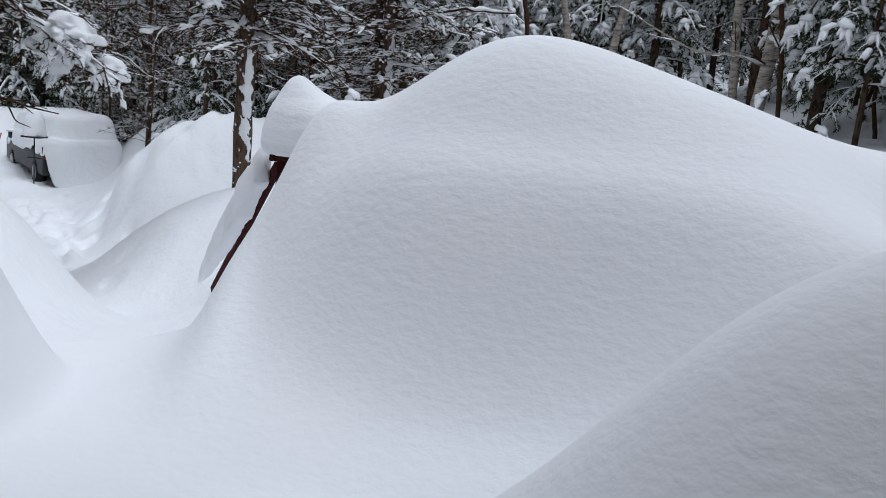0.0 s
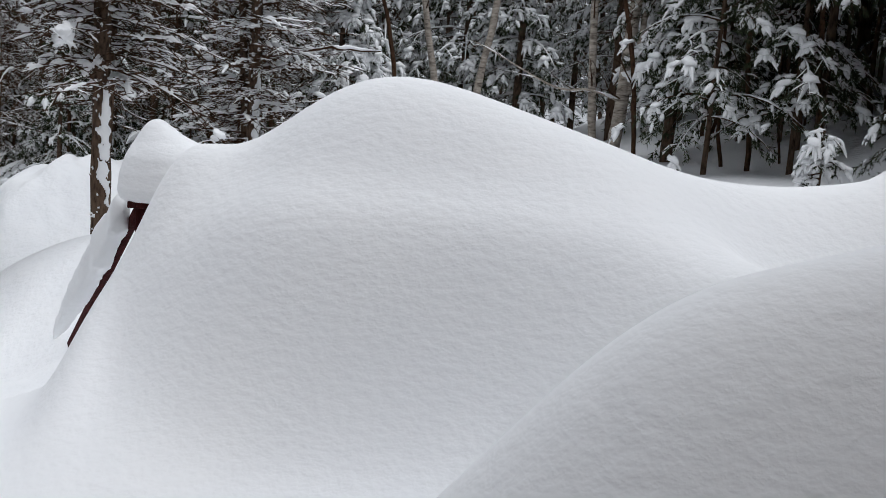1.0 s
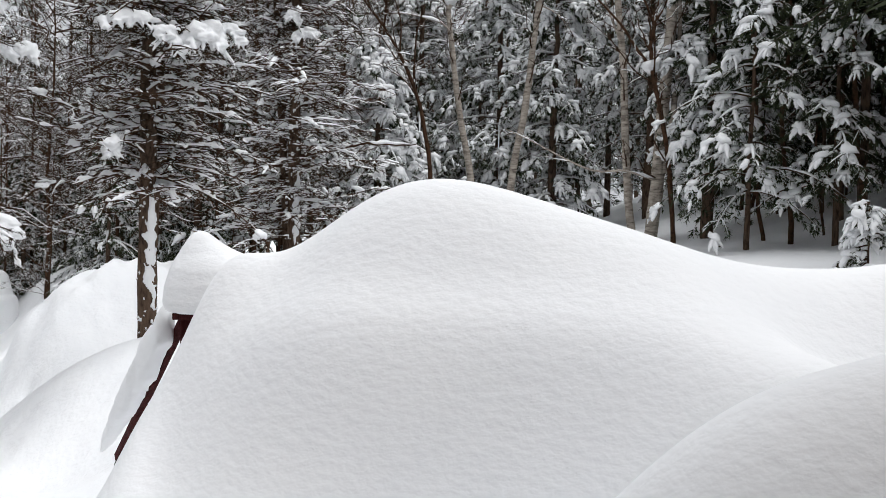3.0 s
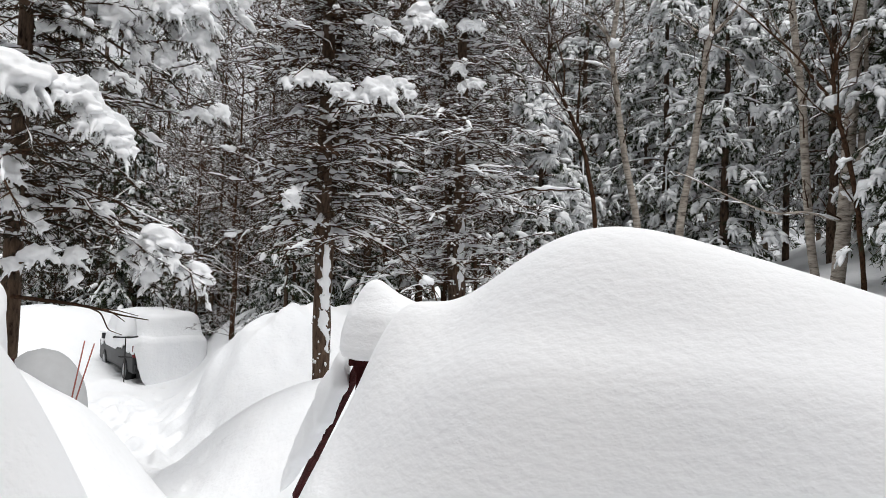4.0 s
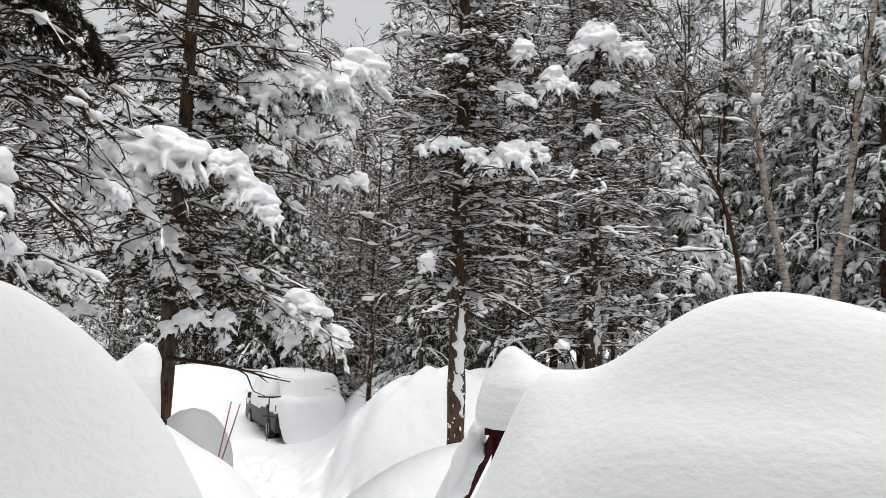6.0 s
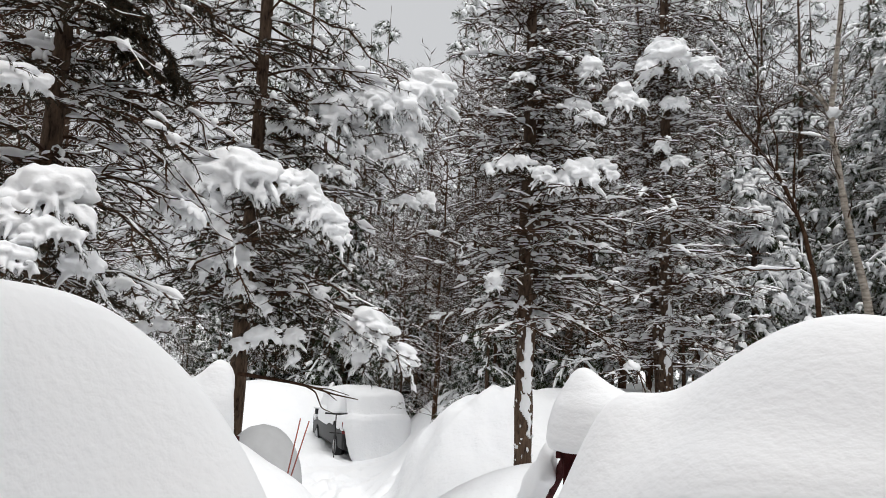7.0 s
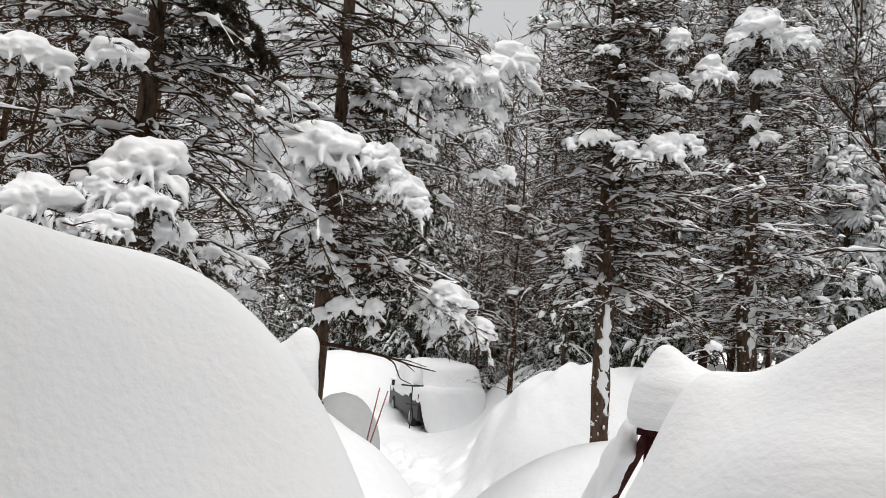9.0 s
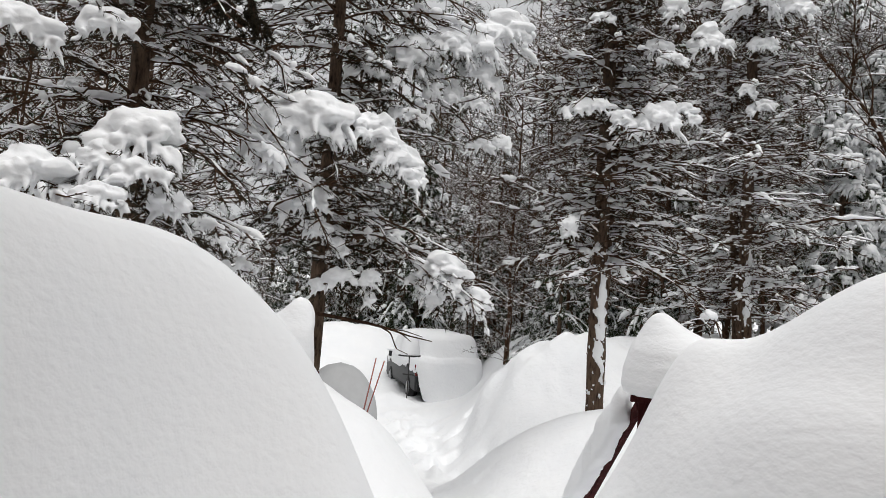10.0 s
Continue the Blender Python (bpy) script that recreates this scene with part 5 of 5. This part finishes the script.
for k, (deg, r) in enumerate([(17.5, 22.0), (20.0, 19.6), (20.8, 24.5), (22.2, 28.5), (23.4, 29.5)]):
    place(1 + k % 2, -math.sin(radians(deg)) * r, math.cos(radians(deg)) * r, deg * 31, 1.0 + 0.05 * (k % 3))
place(1, -math.sin(radians(19.6)) * 16.8, math.cos(radians(19.6)) * 16.8, 40, 0.36)
# these two rows stand almost wholly out of view, added to shade the slope
row([6], 9.3, -84, -47, 6, (0.95, 1.1))
row([6], 12.6, -84, -39, 13, (0.9, 1.1))
row([6], 15.0, -64, -30, 13, (0.95, 1.15))
row([6], 17.6, -62, -27, 16, (1.0, 1.2))
row([6], 20.5, -62, -26, 17, (1.0, 1.3))
row([5], 13.2, -62, -33, 8, (0.9, 1.1))
row([5, 4], 15.5, -62, -30, 14, (0.9, 1.15))
row([5], 18.5, -58, -28, 12, (1.0, 1.2))
row([3, 4], 31.0, -56, 64, 32, (1.0, 1.4))
row([4, 3], 38.0, -56, 64, 28, (1.3, 1.8))
row([3, 4], 47.0, -57, 65, 26, (1.8, 2.5))


# ---- car under snow ----
CAR = Matrix.Translation((-8.45, 19.29, 0.36)) @ pose(0, 0, 0, 0, 0, 38)


def rounded(points_fn, nu, nv, name, mat, parent=None, label=""):
    u, v = np.meshgrid(np.linspace(0, 1, nu), np.linspace(0, 1, nv), indexing="ij")
    x, y, z = points_fn(u, v)
    s = Soup()
    i = np.arange(nu - 1)[:, None] * nv + np.arange(nv - 1)[None]
    s.add(np.stack([x, y, z], -1), np.stack([i, i + nv, i + nv + 1, i + 1], -1).reshape(-1, 4))
    return s.object(name, mat, parent, label)


car = thing("parked_car", "dark car parked under a thick cover of snow", "car")
car.matrix_basis = CAR
bm = bmesh.new()
box(bm, -0.88, 0.1, 0.32, 0.88, 4.5, 0.95, 0.09)
box(bm, -0.78, 0.35, 0.95, 0.78, 3.2, 1.45, 0.16)
part("body", bm, PAINT, car)
for y in (0.55, 1.5, 2.4):
    bm = bmesh.new()
    box(bm, -0.80, y, 1.0, -0.785, y + 0.75, 1.36, 0.004)
    part("side_window", bm, GLASS, car, shade=False)
for x in (-0.80, 0.62):
    for y in (0.95, 3.65):
        bm = bmesh.new()
        bmesh.ops.create_cone(bm, cap_ends=True, segments=28, radius1=0.34, radius2=0.34, depth=0.22)
        bmesh.ops.bevel(bm, geom=[e for e in bm.edges if len(e.link_faces) == 2 and abs(e.verts[0].co.z - e.verts[1].co.z) < 0.01], offset=0.04, segments=2, affect="EDGES")
        bmesh.ops.transform(bm, matrix=Matrix.Translation((x + 0.02, y, 0.34)) @ pose(0, 0, 0, 0, 90, 0), verts=bm.verts)
        tyre = part("tyre", bm, RUBBER, car)
        bm = bmesh.new()
        bmesh.ops.create_cone(bm, cap_ends=True, segments=20, radius1=0.2, radius2=0.16, depth=0.02)
        bmesh.ops.transform(bm, matrix=Matrix.Translation((x - 0.10, y, 0.34)) @ pose(0, 0, 0, 0, -90, 0), verts=bm.verts)
        part("rim", bm, STEEL, tyre)
bm = bmesh.new()
box(bm, -1.08, 3.0, 0.98, -0.88, 3.12, 1.14, 0.03)
part("side_mirror", bm, PAINT, car)


bm = bmesh.new()
box(bm, -0.9, -0.02 + 0.1, 0.72, -0.70, 0.17, 1.02, 0.03)
part("tail_light", bm, LAMP_RED, car, "dull red tail light")
bm = bmesh.new()
box(bm, -0.84, -0.02, 0.36, 0.84, 0.14, 0.56, 0.05)
part("rear_bumper", bm, RUBBER, car)
side_snow = Soup()
rng = np.random.default_rng(3)
blobs(side_snow, np.array([[-1.0, 3.06, 1.16], [-0.86, 1.9, 1.0], [-0.86, 3.3, 0.98]]), np.tile([0.0, 1, 0], (3, 1)), np.array([[0.1, 0.13, 0.07], [0.5, 0.07, 0.06], [0.5, 0.07, 0.05]]), rng, 2, 0.2)
side_snow.object("side_snow", SNOW_SOFT, car, "snow caked on the car's flank")


def car_cover(u, v, heights, scales, torn):
    """Rings of snow round the car: u goes round the plan, v up; the skirt hangs torn along the open flank."""
    t = 2 * math.pi * u
    c_, s_ = np.cos(t), np.sin(t)
    px, py = np.sign(c_) * np.abs(c_) ** 0.42, np.sign(s_) * np.abs(s_) ** 0.42
    flank = step(-px - 0.72, 0.06) * step(py + 0.93, 0.02)
    rag = 0.10 * np.sin(t * 9.3 + 1) * np.sin(t * 4.1) + 0.05 * np.sin(t * 27 + 2) + 0.025 * np.sin(t * 63)
    low = torn * (0.10 + flank * (0.80 + rag))
    z = np.interp(v, np.linspace(0, 1, len(heights)), heights)
    k = np.interp(v, np.linspace(0, 1, len(heights)), scales)
    z = np.maximum(z, low)
    x = px * k * (1.0 + 0.012 * np.sin(t * 5 + z * 4))
    y = 2.15 + py * (2.45 - 1.0 * (1 - k)) + 0.02 * np.sin(x * 4 + z * 3)
    z = z - np.clip(z - 1.15, 0, 1) * 0.75 * step(y - 3.5, 0.12)
    return x, y, z + 0.02 * np.sin(x * 3.1 + y * 2.3) + 0.012 * np.sin(x * 7 - y * 5)


def ring_curve(pairs, n):
    """Samples a rounded profile through (height, scale) pairs."""
    p = np.array(pairs, float)
    f = np.linspace(0, len(p) - 1, n)
    q = np.stack([np.interp(f, np.arange(len(p)), p[:, i]) for i in (0, 1)])
    for _ in range(3):
        q[:, 1:-1] = 0.25 * q[:, :-2] + 0.5 * q[:, 1:-1] + 0.25 * q[:, 2:]
    return q


cover = thing("snow_cover", "thick smooth snow covering a parked car", "snow cover")
cover.matrix_basis = CAR
lower = ring_curve([(-0.05, 0.985), (0.5, 1.0), (0.9, 1.01), (1.12, 0.995), (1.22, 0.95), (1.27, 0.90)], 34)
upper = ring_curve([(1.255, 0.905), (1.34, 0.875), (1.54, 0.84), (1.71, 0.80), (1.80, 0.70), (1.83, 0.5), (1.845, 0.25), (1.85, 0.0)], 40)
rounded(lambda u, v: car_cover(u, v, lower[0], lower[1], 1.0), 160, 34, "flank_snow", SNOW_SOFT, cover)
rounded(lambda u, v: car_cover(u, v, upper[0], upper[1], 0.0), 160, 40, "roof_snow", SNOW_SOFT, cover)


# ---- slender dark stems on the wooded slope ----
def stem(x, y, height, r0, lean, seed):
    rng = np.random.default_rng(seed)
    root = thing("slender_trunk", "thin dark bare tree stem on the snowy slope", "tree", "slender stems on the slope")
    T = trunk_line(x, y, gz(x, y) - 0.3, height, lean, rng, 16, 0.09)
    s = Soup()
    rr = r0 * (1 - 0.6 * np.linspace(0, 1, 16))
    sweep(s, T[None], rr[None], rr[None], RING[4])
    s.object("trunk", TWIG, root)
    P, L = shoots(T[None], 9, 0.15, 0.95, np.array([height * 0.16]), 0.3, 70, 0.1, rng, 5)
    s, w = Soup(), Soup()
    r = np.broadcast_to((0.009 * np.linspace(1, 0.3, 5))[None], P.shape[:2])
    sweep(s, P, r, r, RING[0])
    s.object("twigwork", TWIG, root)["kind"] = "stuff"
    snow_line(w, P, 0.018, 0.02, rng, DOME_LOW, 0.4, 0.004)
    if w.n:
        w.object("snow_load", SNOW_TREE, root)["kind"] = "stuff"


rng = random.Random(5)
for k in range(36):
    a = radians(-26 - 26 * (k + rng.uniform(0, 1)) / 36)
    d = rng.uniform(11.5, 19)
    stem(-math.sin(a) * d, math.cos(a) * d, rng.uniform(4.5, 7), rng.uniform(0.018, 0.045), (rng.uniform(-0.09, 0.09), rng.uniform(-0.05, 0.05)), 200 + k)

LIMB_MAIN = [(-4.45, 6.79, 2.87), (-4.16, 6.74, 2.85), (-3.88, 6.79, 2.82), (-3.64, 6.81, 2.78), (-3.49, 6.89, 2.73), (-3.29, 7.00, 2.69)]
LIMB_SIDE = [[(-3.77, 6.80, 2.81), (-3.59, 6.73, 2.75), (-3.51, 6.71, 2.61), (-3.39, 6.72, 2.57)], [(-3.60, 6.84, 2.77), (-3.54, 6.87, 2.74), (-3.42, 6.82, 2.68)], [(-3.64, 6.81, 2.78), (-3.57, 6.96, 2.77), (-3.41, 7.05, 2.72)]]
RODS = [((-3.28, 5.76, 2.10), (-3.21, 5.80, 2.59)), ((-3.26, 5.77, 2.09), (-3.15, 5.83, 2.57))]
FEEDER = (-9.02, 18.05)


# ---- a bare hanging limb on the spruce nearest the stairs ----
def limb(parent, name, points, r0, r1):
    s = Soup()
    p = np.array(points, float)
    k = len(p)
    f = np.linspace(0, k - 1, 5 * k)
    i = np.minimum(f.astype(int), k - 2)
    q = (f - i)[:, None]
    line = p[i] * (1 - q) + p[i + 1] * q
    line[1:-1] = 0.25 * line[:-2] + 0.5 * line[1:-1] + 0.25 * line[2:]
    r = np.linspace(r0, r1, len(line))[None]
    sweep(s, line[None], r, r, RING[3])
    return s.object(name, TWIG, parent)


main = limb(left_spruce, "hanging_limb", LIMB_MAIN, 0.022, 0.005)
for pts in LIMB_SIDE:
    limb(main, "side_twig", pts, 0.009, 0.003)

# ---- a round-topped grey cover beside the stairs, with two marker rods ----
tub = thing("garden_cover", "round-topped grey cover standing half buried in snow", "garden cover", at=(-3.74, 6.14, 1.75))
bm = lathe([(0.24, 0.0, 0, 0), (0.255, 0.1, 0, 0), (0.265, 0.2, 0, 0), (0.25, 0.2, 0, 0)], 36, 0.0)
part("base", bm, IRON, tub)
prof = []
for i in range(26):
    s_ = i / 25
    prof.append((max(0.36 * max(1 - s_ ** 2.5, 0) ** 0.5, 0.004), 0.06 + 0.68 * s_, 0, 0))
part("dome", lathe(prof, 48, 0.010, 12), COVER, tub)
for k, (foot, tip) in enumerate(RODS):
    a, b = Vector(foot), Vector(tip)
    bm = bmesh.new()
    bmesh.ops.create_cone(bm, cap_ends=True, segments=8, radius1=0.006, radius2=0.005, depth=(b - a).length)
    rod = part("marker_rod", bm, ORANGE)
    rod.matrix_basis = Matrix.Translation((a + b) / 2) @ (b - a).to_track_quat("Z", "Y").to_matrix().to_4x4()
    tagged(rod, "thin orange-red marker rod leaning in the snow", "marker rod", "marker rods")

# ---- a feeding table for birds by the car ----
FX, FY = FEEDER
fz = gz(FX, FY)
feeder = thing("bird_feeder", "dark iron bird feeder on a pole with a snow-heaped tray", "bird feeder", at=(FX, FY, fz))
bm = bmesh.new()
bmesh.ops.create_cone(bm, cap_ends=True, segments=12, radius1=0.014, radius2=0.014, depth=1.3)
bmesh.ops.translate(bm, vec=(0, 0, 0.45), verts=bm.verts)
part("pole", bm, IRON, feeder)
bm = bmesh.new()
box(bm, -0.21, -0.2, 1.08, 0.21, 0.2, 1.12, 0.01)
part("tray", bm, IRON, feeder, shade=False)
bm = bmesh.new()
box(bm, -0.15, -0.015, 0.62, 0.18, 0.015, 0.65, 0.006)
part("perch_bar", bm, IRON, feeder, shade=False)
prof = [(max(0.235 * max(1 - (i / 17) ** 3.0, 0) ** 0.5, 0.004), 0.58 * i / 17, 0, 0) for i in range(18)]
cap = part("snow_dome", lathe(prof, 32, 0.03, 15), SNOW_SOFT)
cap.location = (FX, FY, fz + 1.12)
tagged(cap, "tall dome of snow heaped on the feeder tray", "snow cap")
